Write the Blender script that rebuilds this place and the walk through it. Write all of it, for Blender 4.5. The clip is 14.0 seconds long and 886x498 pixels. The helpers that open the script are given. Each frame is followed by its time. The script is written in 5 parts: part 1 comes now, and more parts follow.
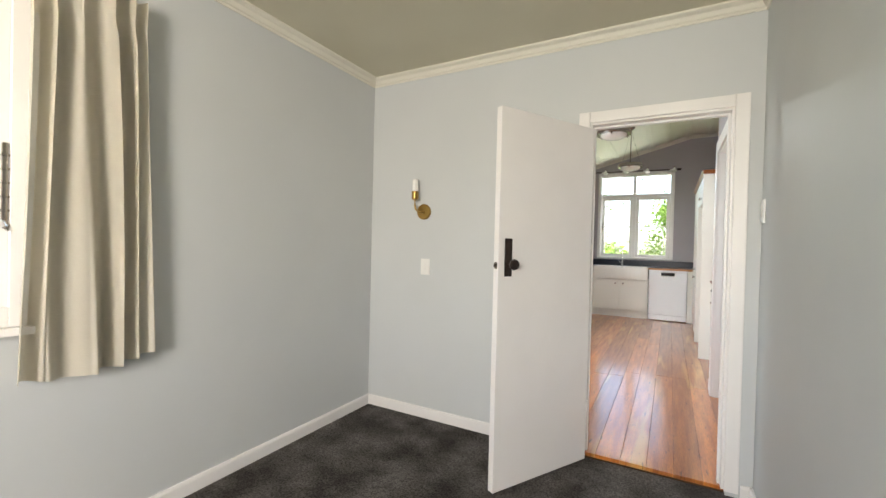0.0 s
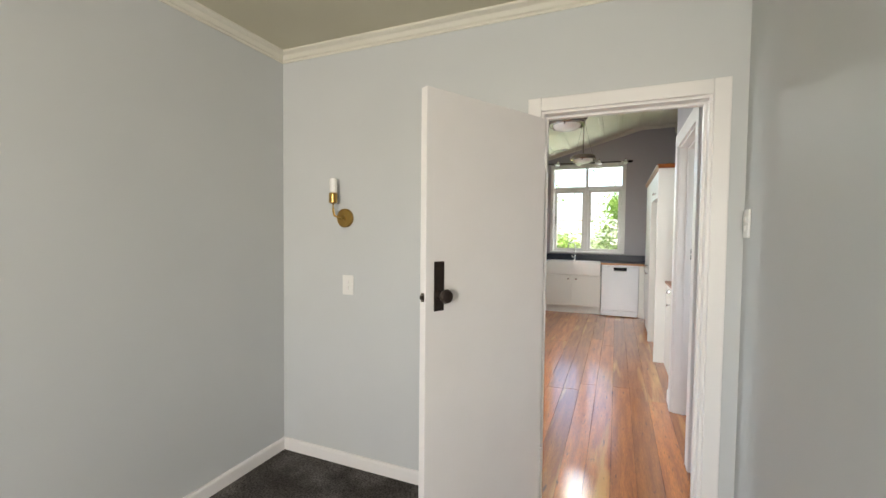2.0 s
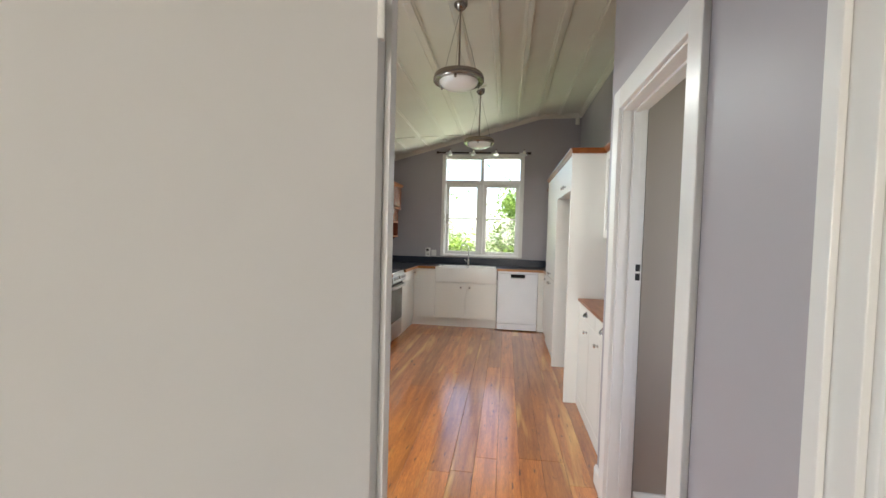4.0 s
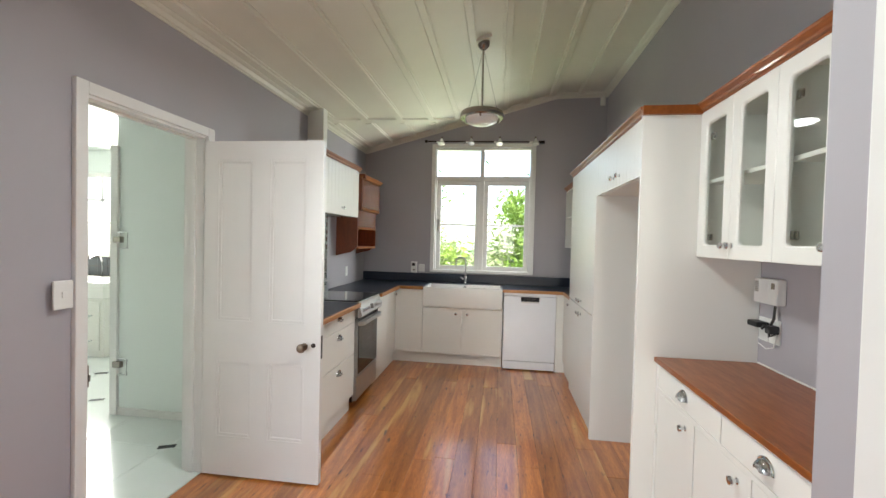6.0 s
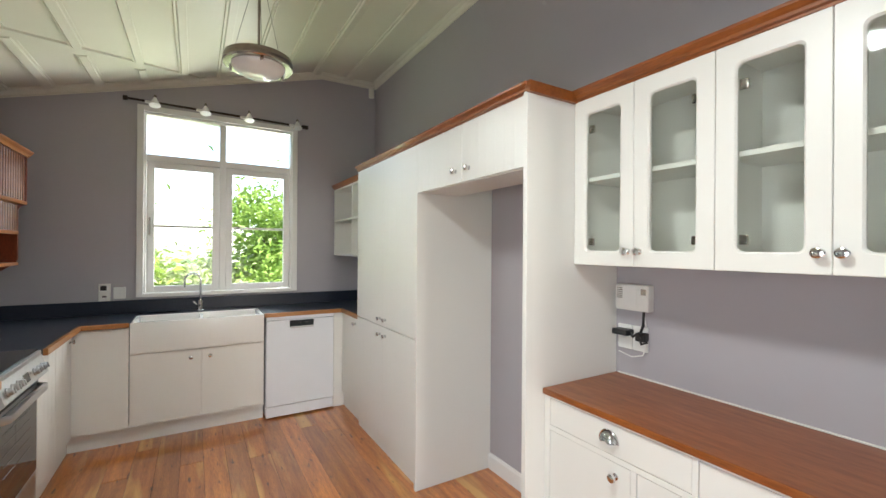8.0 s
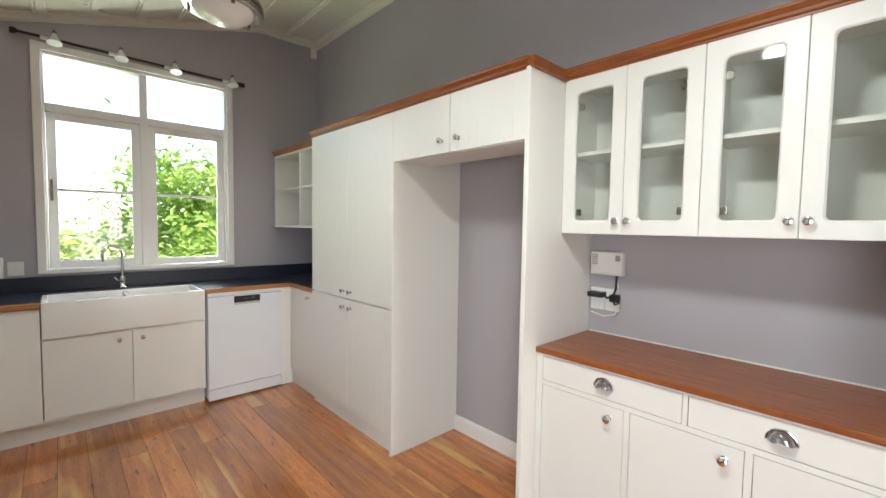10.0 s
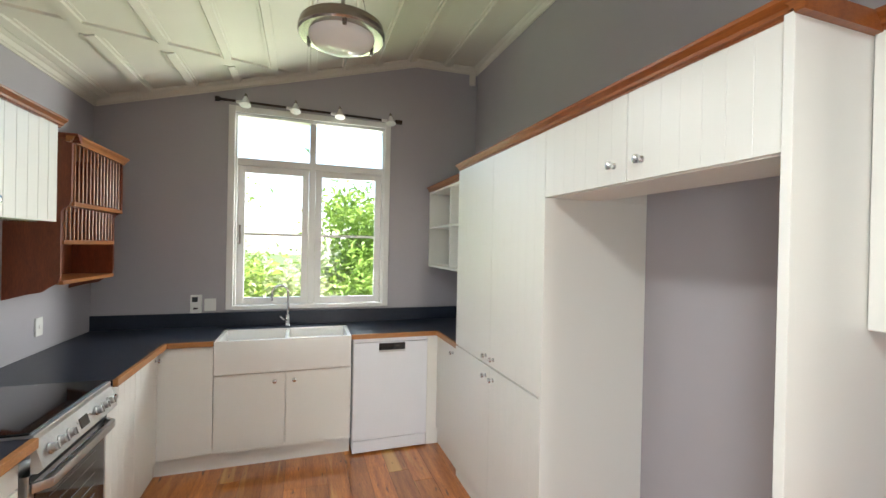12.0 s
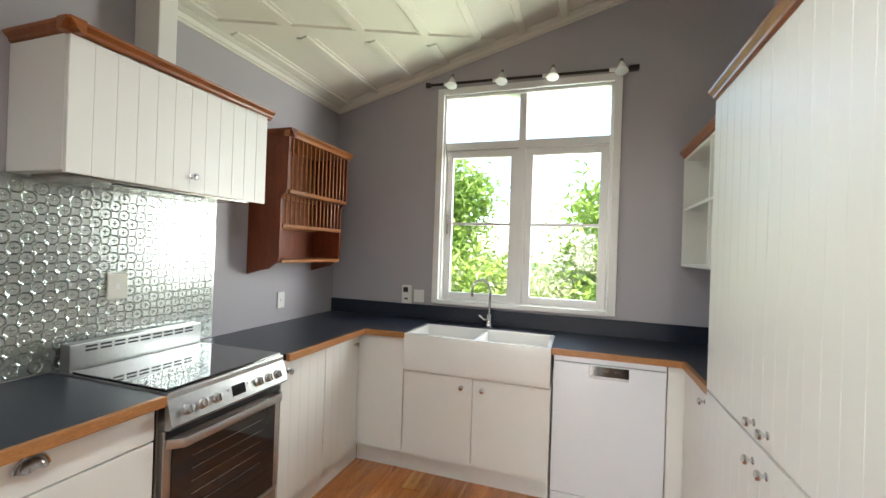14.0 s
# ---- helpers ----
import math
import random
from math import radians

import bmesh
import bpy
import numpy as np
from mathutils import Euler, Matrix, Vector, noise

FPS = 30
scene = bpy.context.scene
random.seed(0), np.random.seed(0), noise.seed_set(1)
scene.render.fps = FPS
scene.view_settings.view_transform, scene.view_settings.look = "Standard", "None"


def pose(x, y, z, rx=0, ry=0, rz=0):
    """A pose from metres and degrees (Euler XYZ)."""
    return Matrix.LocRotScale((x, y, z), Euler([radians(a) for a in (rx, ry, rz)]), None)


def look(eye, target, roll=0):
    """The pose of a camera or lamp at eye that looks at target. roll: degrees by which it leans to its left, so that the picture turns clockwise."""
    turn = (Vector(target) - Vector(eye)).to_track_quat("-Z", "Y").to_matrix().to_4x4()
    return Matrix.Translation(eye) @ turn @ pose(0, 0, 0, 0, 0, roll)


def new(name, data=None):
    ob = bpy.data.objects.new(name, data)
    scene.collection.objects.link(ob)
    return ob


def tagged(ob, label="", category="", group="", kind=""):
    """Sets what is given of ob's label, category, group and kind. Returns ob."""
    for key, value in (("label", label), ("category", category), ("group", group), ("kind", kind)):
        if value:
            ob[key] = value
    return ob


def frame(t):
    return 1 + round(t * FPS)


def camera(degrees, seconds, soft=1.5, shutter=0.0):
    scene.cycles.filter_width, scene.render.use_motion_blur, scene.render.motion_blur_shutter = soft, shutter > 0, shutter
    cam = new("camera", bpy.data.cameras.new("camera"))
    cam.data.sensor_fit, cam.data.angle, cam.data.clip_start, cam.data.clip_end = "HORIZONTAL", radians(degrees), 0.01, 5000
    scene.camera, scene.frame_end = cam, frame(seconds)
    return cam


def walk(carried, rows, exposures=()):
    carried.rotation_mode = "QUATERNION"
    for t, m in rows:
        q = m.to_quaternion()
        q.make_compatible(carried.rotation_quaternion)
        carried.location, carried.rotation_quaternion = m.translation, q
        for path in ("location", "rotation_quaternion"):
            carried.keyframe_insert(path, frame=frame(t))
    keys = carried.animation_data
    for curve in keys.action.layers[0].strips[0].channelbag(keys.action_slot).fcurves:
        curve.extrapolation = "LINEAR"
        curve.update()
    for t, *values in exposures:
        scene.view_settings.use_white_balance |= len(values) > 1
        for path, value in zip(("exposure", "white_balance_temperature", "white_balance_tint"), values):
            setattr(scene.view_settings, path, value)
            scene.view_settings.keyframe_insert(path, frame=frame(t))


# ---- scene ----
cam = camera(93.9, 14.0)
PATH = [
    (0, (0.07, -0.05, 1.271), (-0.892, 1.704, 1.248), 1.4),
    (0.5, (0.055, -0.045, 1.335), (-0.912, 1.706, 1.321), 1.8),
    (1, (0.027, 0.035, 1.406), (-0.929, 1.792, 1.385), 1.3),
    (1.5, (0.01, 0.236, 1.438), (-0.89, 2.021, 1.385), 0.7),
    (2, (-0.017, 0.492, 1.422), (-0.79, 2.335, 1.347), 0.6),
    (2.5, (-0.124, 0.86, 1.411), (-0.667, 2.783, 1.331), 0.3),
    (2.7, (-0.159, 0.986, 1.43), (-0.581, 2.939, 1.34), -0.1),
    (4.8, (-0.146, 2.589, 1.481), (-0.437, 4.567, 1.446), 1.7),
    (5, (-0.155, 2.73, 1.499), (-0.5, 4.7, 1.479), 1.8),
    (5.5, (-0.211, 3.062, 1.494), (-0.597, 5.025, 1.47), 1.8),
    (6, (-0.326, 3.403, 1.503), (-0.593, 5.384, 1.458), 1.4),
    (6.5, (-0.403, 3.724, 1.484), (-0.522, 5.72, 1.444), 1.0),
    (7, (-0.526, 3.995, 1.508), (-0.393, 5.991, 1.486), 0.8),
    (7.5, (-0.716, 4.209, 1.529), (-0.096, 6.11, 1.523), 0.2),
    (8, (-0.789, 4.37, 1.51), (0.238, 6.086, 1.513), 0.4),
    (8.2, (-0.812, 4.434, 1.517), (0.337, 6.071, 1.526), 0.4),
    (10.3, (-1.135, 4.629, 1.456), (0.227, 6.088, 1.34), 1.0),
    (10.5, (-1.102, 4.674, 1.446), (0.183, 6.202, 1.33), 1.2),
    (11, (-0.915, 4.785, 1.437), (0.139, 6.482, 1.338), 1.8),
    (11.5, (-0.754, 4.904, 1.517), (0.064, 6.727, 1.421), 1.0),
    (12, (-0.637, 5.041, 1.63), (0.005, 6.935, 1.62), 1.2),
    (12.5, (-0.484, 5.193, 1.62), (-0.077, 7.151, 1.624), 0.4),
    (13, (-0.26, 5.363, 1.57), (-0.241, 7.363, 1.577), 1.7),
    (13.5, (-0.131, 5.523, 1.545), (-0.493, 7.49, 1.539), 1.9),
    (14, (-0.117, 5.755, 1.49), (-0.752, 7.652, 1.497), 2.0),
]
walk(cam, [(t, look(eye, target, roll)) for t, eye, target, roll in PATH],
     exposures=((0, 2.2), (2.7, 2.0), (4.8, 1.95), (6.5, 2.1), (8.2, 2.16), (11.5, 2.24), (14, 2.24)))

# ---- world, sun, window light ----
world = bpy.data.worlds.new("sky")
scene.world = world
world.use_nodes = True
wn = world.node_tree.nodes
sky = wn.new("ShaderNodeTexSky")
sky.sky_type = "NISHITA"
sky.sun_disc = False
sky.sun_elevation = radians(52)
sky.sun_rotation = radians(160)
wn["Background"].inputs["Strength"].default_value = 0.15
world.node_tree.links.new(sky.outputs["Color"], wn["Background"].inputs["Color"])

sun = new("sun", bpy.data.lights.new("sun", "SUN"))
sun.data.energy, sun.data.angle, sun.data.color = 5.0, radians(0.6), (1.0, 0.95, 0.87)
sun.matrix_world = look((2.2, -6.0, 8.2), (0, 0, 0))


def window_light(name, centre, target, w, h, power, colour):
    lamp = new(name, bpy.data.lights.new(name, "AREA"))
    lamp.data.shape, lamp.data.size, lamp.data.size_y = "RECTANGLE", w, h
    lamp.data.energy, lamp.data.color = power, colour
    lamp.matrix_world = look(centre, target)
    return lamp


window_light("kitchen_window_light", (0.33, 9.4, 1.85), (-2.0, 7.3, 2.1), 0.7, 1.5, 20, (0.97, 1.0, 0.95))
window_light("garden_bounce_light", (-0.56, 9.65, 0.62), (-0.5, 7.0, 2.9), 1.2, 0.6, 9, (0.80, 1.0, 0.62))
window_light("french_door_light", (-2.66, 3.40, 1.25), (-0.9, 5.6, 0.0), 1.1, 1.7, 11, (0.93, 0.98, 1.0))
window_light("bedroom_window_light", (-2.22, -0.2, 1.65), (1.6, 0.3, -0.4), 1.2, 1.1, 1.3, (0.97, 0.98, 1.0))
window_light("bath_window_light", (-5.6, 8.42, 1.85), (-4.0, 5.5, 0.8), 0.66, 0.95, 27, (1.0, 1.0, 0.93))
window_light("side_window_light", (0.05, -2.65, 1.6), (-2.5, 0.1, 1.2), 1.0, 1.25, 44, (1.0, 0.91, 0.82))
# added fill: shines from an unseen hall opening towards the west units
window_light("hall_fill_light", (1.66, 3.25, 1.6), (-1.2, 4.6, 0.5), 0.8, 1.3, 2.5, (0.98, 0.98, 1.0))


# ---- materials ----
def mat(name, c1, c2=None, rough=0.5, metal=0.0, scale=6.0, fine=0.0, bump=0.0, bump_scale=120.0, stretch=(1, 1, 1), coat=0.0, per_object=0.0, spec=0.5):
    """A surface of two close colours in soft patches, with a fine grain and relief in object space."""
    m = bpy.data.materials.new(name)
    m.use_nodes = True
    n, l = m.node_tree.nodes, m.node_tree.links
    b = n["Principled BSDF"]
    b.inputs["Roughness"].default_value, b.inputs["Metallic"].default_value = rough, metal
    b.inputs["Coat Weight"].default_value = coat
    b.inputs["Specular IOR Level"].default_value = spec
    tc, mp = n.new("ShaderNodeTexCoord"), n.new("ShaderNodeMapping")
    mp.inputs["Scale"].default_value = stretch
    l.new(tc.outputs["Object"], mp.inputs["Vector"])
    big = n.new("ShaderNodeTexNoise")
    big.inputs["Scale"].default_value, big.inputs["Detail"].default_value = scale, 5
    l.new(mp.outputs["Vector"], big.inputs["Vector"])
    mix = n.new("ShaderNodeMix")
    mix.data_type = "RGBA"
    mix.inputs[6].default_value = (*c1, 1)
    mix.inputs[7].default_value = (*(c2 or tuple(min(1, v * 0.9) for v in c1)), 1)
    ramp = n.new("ShaderNodeMapRange")
    ramp.inputs[1].default_value, ramp.inputs[2].default_value = 0.2, 0.8
    ramp.interpolation_type = "SMOOTHSTEP"
    l.new(big.outputs["Fac"], ramp.inputs[0])
    l.new(ramp.outputs[0], mix.inputs[0])
    colour = mix.outputs[2]
    if per_object:
        info, hsv, mr = n.new("ShaderNodeObjectInfo"), n.new("ShaderNodeHueSaturation"), n.new("ShaderNodeMapRange")
        mr.inputs[3].default_value, mr.inputs[4].default_value = 1 - per_object, 1 + per_object
        l.new(info.outputs["Random"], mr.inputs[0])
        l.new(mr.outputs[0], hsv.inputs["Value"])
        l.new(colour, hsv.inputs["Color"])
        colour = hsv.outputs["Color"]
    grain = n.new("ShaderNodeTexNoise")
    grain.inputs["Scale"].default_value, grain.inputs["Detail"].default_value = bump_scale, 3
    l.new(mp.outputs["Vector"], grain.inputs["Vector"])
    if fine:
        mr2, mul = n.new("ShaderNodeMapRange"), n.new("ShaderNodeMix")
        mr2.inputs[1].default_value, mr2.inputs[2].default_value = 0.3, 0.7
        mr2.inputs[3].default_value, mr2.inputs[4].default_value = 1 - fine, 1 + fine
        l.new(grain.outputs["Fac"], mr2.inputs[0])
        mul.data_type, mul.blend_type = "RGBA", "MULTIPLY"
        mul.inputs[0].default_value = 1
        l.new(colour, mul.inputs[6])
        l.new(mr2.outputs[0], mul.inputs[7])
        colour = mul.outputs[2]
    l.new(colour, b.inputs["Base Color"])
    if bump:
        bp = n.new("ShaderNodeBump")
        bp.inputs["Strength"].default_value, bp.inputs["Distance"].default_value = bump, 0.003
        l.new(grain.outputs["Fac"], bp.inputs["Height"])
        l.new(bp.outputs["Normal"], b.inputs["Normal"])
    rr = n.new("ShaderNodeMapRange")
    rr.inputs[3].default_value, rr.inputs[4].default_value = rough * 0.88, min(1, rough * 1.15)
    l.new(big.outputs["Fac"], rr.inputs[0])
    l.new(rr.outputs[0], b.inputs["Roughness"])
    return m


def pane_material(name, tint, gloss):
    m = bpy.data.materials.new(name)
    m.use_nodes = True
    n, l = m.node_tree.nodes, m.node_tree.links
    n.remove(n["Principled BSDF"])
    clear, shine, mix, face = n.new("ShaderNodeBsdfTransparent"), n.new("ShaderNodeBsdfGlossy"), n.new("ShaderNodeMixShader"), n.new("ShaderNodeLayerWeight")
    steep, fr = n.new("ShaderNodeMath"), n.new("ShaderNodeMath")
    steep.operation, steep.inputs[1].default_value = "POWER", 4
    fr.operation, fr.inputs[1].default_value, fr.inputs[2].default_value = "MULTIPLY_ADD", 0.45, 0.010
    l.new(face.outputs["Facing"], steep.inputs[0])
    l.new(steep.outputs[0], fr.inputs[0])
    clear.inputs[0].default_value = (*tint, 1)
    shine.inputs["Roughness"].default_value = gloss
    l.new(fr.outputs[0], mix.inputs[0])
    l.new(clear.outputs[0], mix.inputs[1])
    l.new(shine.outputs[0], mix.inputs[2])
    l.new(mix.outputs[0], n["Material Output"].inputs["Surface"])
    return m


def board_material():
    """Polished native-timber boards: long grain, pale sapwood streaks, dark worm-eaten stains."""
    m = mat("floor_timber", (0.58, 0.20, 0.034), (0.32, 0.088, 0.014), rough=0.32, scale=3.0, stretch=(9, 0.7, 1), fine=0.22, bump=0.06, bump_scale=26, per_object=0.26, coat=1.0)
    n, l = m.node_tree.nodes, m.node_tree.links
    b = n["Principled BSDF"]
    b.inputs["Coat Roughness"].default_value = 0.15
    b.inputs["Coat IOR"].default_value = 1.6
    old = b.inputs["Base Color"].links[0].from_socket
    geo = n.new("ShaderNodeTexCoord")
    info = n.new("ShaderNodeObjectInfo")
    mp = n.new("ShaderNodeMapping")
    mp.inputs["Scale"].default_value = (4.5, 0.42, 1)
    l.new(geo.outputs["Object"], mp.inputs["Vector"])
    streak = n.new("ShaderNodeTexNoise")
    streak.noise_dimensions = "4D"
    streak.inputs["Scale"].default_value, streak.inputs["Detail"].default_value, streak.inputs["Distortion"].default_value = 1.6, 4, 0.6
    l.new(mp.outputs["Vector"], streak.inputs["Vector"])
    w = n.new("ShaderNodeMath")
    w.operation, w.inputs[1].default_value = "MULTIPLY", 30
    l.new(info.outputs["Random"], w.inputs[0])
    l.new(w.outputs[0], streak.inputs["W"])
    pale = n.new("ShaderNodeMapRange")
    pale.inputs[1].default_value, pale.inputs[2].default_value, pale.inputs[4].default_value = 0.56, 0.67, 0.8
    l.new(streak.outputs["Fac"], pale.inputs[0])
    m1 = n.new("ShaderNodeMix")
    m1.data_type = "RGBA"
    m1.inputs[7].default_value = (0.70, 0.39, 0.11, 1)
    l.new(pale.outputs[0], m1.inputs[0])
    l.new(old, m1.inputs[6])
    worm = n.new("ShaderNodeTexNoise")
    worm.inputs["Scale"].default_value, worm.inputs["Detail"].default_value = 7, 6
    mp2 = n.new("ShaderNodeMapping")
    mp2.inputs["Scale"].default_value = (5, 1.0, 1)
    l.new(geo.outputs["Object"], mp2.inputs["Vector"])
    l.new(mp2.outputs["Vector"], worm.inputs["Vector"])
    dark = n.new("ShaderNodeMapRange")
    dark.inputs[1].default_value, dark.inputs[2].default_value, dark.inputs[4].default_value = 0.63, 0.71, 0.8
    l.new(worm.outputs["Fac"], dark.inputs[0])
    m2 = n.new("ShaderNodeMix")
    m2.data_type = "RGBA"
    m2.inputs[7].default_value = (0.05, 0.022, 0.012, 1)
    l.new(dark.outputs[0], m2.inputs[0])
    l.new(m1.outputs[2], m2.inputs[6])
    # one old spill by the bathroom door
    spot, ragged, edge = n.new("ShaderNodeVectorMath"), n.new("ShaderNodeMath"), n.new("ShaderNodeMapRange")
    spot.operation, spot.inputs[1].default_value = "DISTANCE", (-1.72, 4.82, 0)
    l.new(geo.outputs["Object"], spot.inputs[0])
    ragged.operation, ragged.inputs[1].default_value = "MULTIPLY_ADD", 1.3
    l.new(worm.outputs["Fac"], ragged.inputs[0])
    l.new(spot.outputs["Value"], ragged.inputs[2])
    edge.inputs[1].default_value, edge.inputs[2].default_value, edge.inputs[3].default_value, edge.inputs[4].default_value = 0.75, 1.25, 0.8, 0.0
    l.new(ragged.outputs[0], edge.inputs[0])
    m3 = n.new("ShaderNodeMix")
    m3.data_type = "RGBA"
    m3.inputs[7].default_value = (0.075, 0.032, 0.014, 1)
    l.new(edge.outputs[0], m3.inputs[0])
    l.new(m2.outputs[2], m3.inputs[6])
    l.new(m3.outputs[2], b.inputs["Base Color"])
    return m


BED_WALL = mat("pale_blue_grey_paint", (0.565, 0.58, 0.58), (0.545, 0.562, 0.562), rough=0.55, scale=2.0, bump=0.05, bump_scale=260)
KIT_WALL = mat("mauve_grey_paint", (0.412, 0.386, 0.413), (0.395, 0.370, 0.396), rough=0.5, scale=2.0, bump=0.05, bump_scale=260)
HALL_WALL = mat("warm_grey_paint", (0.36, 0.318, 0.275), (0.345, 0.303, 0.265), rough=0.55, scale=2.0, bump=0.05, bump_scale=260)
BATH_WALL = mat("mint_white_paint", (0.77, 0.81, 0.78), (0.755, 0.795, 0.765), rough=0.4, scale=2.0, bump=0.03, bump_scale=260)
TRIM = mat("white_gloss_trim", (0.80, 0.78, 0.76), (0.77, 0.75, 0.73), rough=0.32, scale=5.0, bump=0.04, bump_scale=90)
CREAM = mat("cream_ceiling_paint", (0.74, 0.71, 0.62), (0.71, 0.68, 0.59), rough=0.42, scale=2.5, bump=0.05, bump_scale=140)
BED_CEIL = mat("bedroom_ceiling_paint", (0.62, 0.58, 0.45), (0.58, 0.54, 0.41), rough=0.6, scale=1.6, bump=0.05, bump_scale=200)
CARPET = mat("charcoal_carpet", (0.13, 0.12, 0.112), (0.035, 0.031, 0.028), rough=1.0, scale=4.5, fine=0.6, bump=1.0, bump_scale=110, spec=0.1)
CABINET = mat("cream_white_lacquer", (0.79, 0.772, 0.73), (0.785, 0.766, 0.723), rough=0.36, scale=1.2, bump=0.25, bump_scale=7)
DOOR_WHITE = mat("white_door_enamel", (0.80, 0.775, 0.755), (0.77, 0.745, 0.725), rough=0.3, scale=4.0, bump=0.05, bump_scale=70)
NAVY = mat("navy_laminate", (0.017, 0.022, 0.036), (0.022, 0.028, 0.044), rough=0.3, scale=40.0, fine=0.2, bump=0.05, bump_scale=500, spec=0.35)
RIMU = mat("oiled_red_timber", (0.31, 0.092, 0.018), (0.20, 0.052, 0.010), rough=0.34, scale=5.0, stretch=(8, 1, 8), fine=0.18, bump=0.05, bump_scale=30, coat=0.2)
EDGE = mat("honey_timber_edge", (0.42, 0.19, 0.065), (0.34, 0.14, 0.045), rough=0.33, scale=6.0, stretch=(3, 3, 12), fine=0.15, bump=0.05, bump_scale=30)
RACK_RED = mat("dark_red_stained_timber", (0.20, 0.048, 0.016), (0.14, 0.031, 0.011), rough=0.42, scale=5.0, stretch=(6, 6, 1), fine=0.2, bump=0.05, bump_scale=30)
PINE = mat("varnished_pine", (0.34, 0.125, 0.034), (0.25, 0.085, 0.023), rough=0.3, scale=5.0, stretch=(6, 1, 6), fine=0.15, bump=0.04, bump_scale=30)
CHROME = mat("polished_chrome", (0.75, 0.75, 0.76), rough=0.09, metal=1.0, scale=30)
NICKEL = mat("brushed_nickel", (0.36, 0.32, 0.285), rough=0.24, metal=1.0, scale=30)
STEEL = mat("stainless_steel", (0.55, 0.55, 0.55), (0.50, 0.50, 0.50), rough=0.3, metal=1.0, scale=8, stretch=(1, 8, 8), bump=0.03, bump_scale=80)
TIN = mat("pressed_tin", (0.62, 0.645, 0.62), (0.56, 0.585, 0.56), rough=0.25, metal=1.0, scale=10)
BRASS = mat("aged_brass", (0.42, 0.27, 0.08), (0.34, 0.21, 0.06), rough=0.3, metal=1.0, scale=20)
BRONZE = mat("dark_bronze", (0.035, 0.026, 0.022), (0.05, 0.036, 0.03), rough=0.4, metal=0.7, scale=40)
KNOB = mat("worn_bronze", (0.20, 0.145, 0.105), (0.14, 0.10, 0.075), rough=0.32, metal=1.0, scale=30)
BLACK = mat("black_plastic", (0.012, 0.012, 0.013), (0.02, 0.02, 0.021), rough=0.4, scale=20)
BLACK_GLASS = mat("black_glass", (0.008, 0.008, 0.009), (0.01, 0.01, 0.011), rough=0.05, scale=5, coat=0.5)
PLASTIC = mat("white_plastic", (0.80, 0.79, 0.76), (0.78, 0.77, 0.74), rough=0.35, scale=8)
CERAMIC = mat("white_fireclay", (0.84, 0.82, 0.79), (0.82, 0.80, 0.77), rough=0.24, scale=6, coat=0.15)
WHITE_ENAMEL = mat("white_appliance_enamel", (0.78, 0.79, 0.83), (0.76, 0.77, 0.81), rough=0.22, scale=6)
OPAL = mat("opal_glass", (0.86, 0.85, 0.82), (0.84, 0.83, 0.80), rough=0.18, scale=4, coat=0.3)
CURTAIN = mat("cream_linen", (0.86, 0.82, 0.73), (0.83, 0.79, 0.70), rough=0.85, scale=3, fine=0.1, bump=0.3, bump_scale=600)
TILE = mat("white_floor_tile", (0.80, 0.83, 0.81), (0.77, 0.80, 0.78), rough=0.14, scale=3, per_object=0.03)
DARK_TILE = mat("charcoal_tile", (0.04, 0.045, 0.05), (0.06, 0.065, 0.07), rough=0.25, scale=10)
WEATHERBOARD = mat("pale_blue_weatherboard_paint", (0.42, 0.48, 0.51), (0.39, 0.45, 0.48), rough=0.5, scale=2, bump=0.1, bump_scale=60)
UNDER = mat("dark_subfloor", (0.07, 0.034, 0.016), rough=0.9)
GRASS = mat("lawn", (0.06, 0.11, 0.025), (0.10, 0.13, 0.04), rough=0.9, scale=1.2, fine=0.4, bump=0.6, bump_scale=40)
LEAF = mat("leaves", (0.17, 0.29, 0.05), (0.33, 0.42, 0.10), rough=0.45, scale=1.4)
# sun glare on the foliage is put into these paler leaf colours
LEAF_SUNLIT = mat("sunlit_pale_leaves", (0.34, 0.41, 0.17), (0.58, 0.59, 0.42), rough=0.45, scale=1.6)
BARK = mat("bark", (0.10, 0.07, 0.05), (0.06, 0.045, 0.03), rough=0.9, scale=8, fine=0.3, bump=0.8, bump_scale=30)


def let_light_through(m, share):
    """Thin leaves and cloth: part of the light passes to the far side."""
    n, l = m.node_tree.nodes, m.node_tree.links
    b = n["Principled BSDF"]
    thin, mix = n.new("ShaderNodeBsdfTranslucent"), n.new("ShaderNodeMixShader")
    l.new(b.inputs["Base Color"].links[0].from_socket, thin.inputs["Color"])
    mix.inputs[0].default_value = share
    l.new(b.outputs[0], mix.inputs[1])
    l.new(thin.outputs[0], mix.inputs[2])
    l.new(mix.outputs[0], n["Material Output"].inputs["Surface"])


for thin_mat, share in ((LEAF, 0.45), (LEAF_SUNLIT, 0.45), (CURTAIN, 0.3)):
    let_light_through(thin_mat, share)
GLASS = pane_material("window_glass", (0.97, 0.99, 0.98), 0.01)
CAB_GLASS = pane_material("cabinet_glass", (0.93, 0.95, 0.93), 0.02)
BOARDS = board_material()

# ---- helpers of this scene ----
I4 = Matrix.Identity(4)
OFFSET = {}


def T(x, y, z):
    return Matrix.Translation((x, y, z))


def RZ(a):
    return Matrix.Rotation(radians(a), 4, "Z")


def RX(a):
    return Matrix.Rotation(radians(a), 4, "X")


def RY(a):
    return Matrix.Rotation(radians(a), 4, "Y")


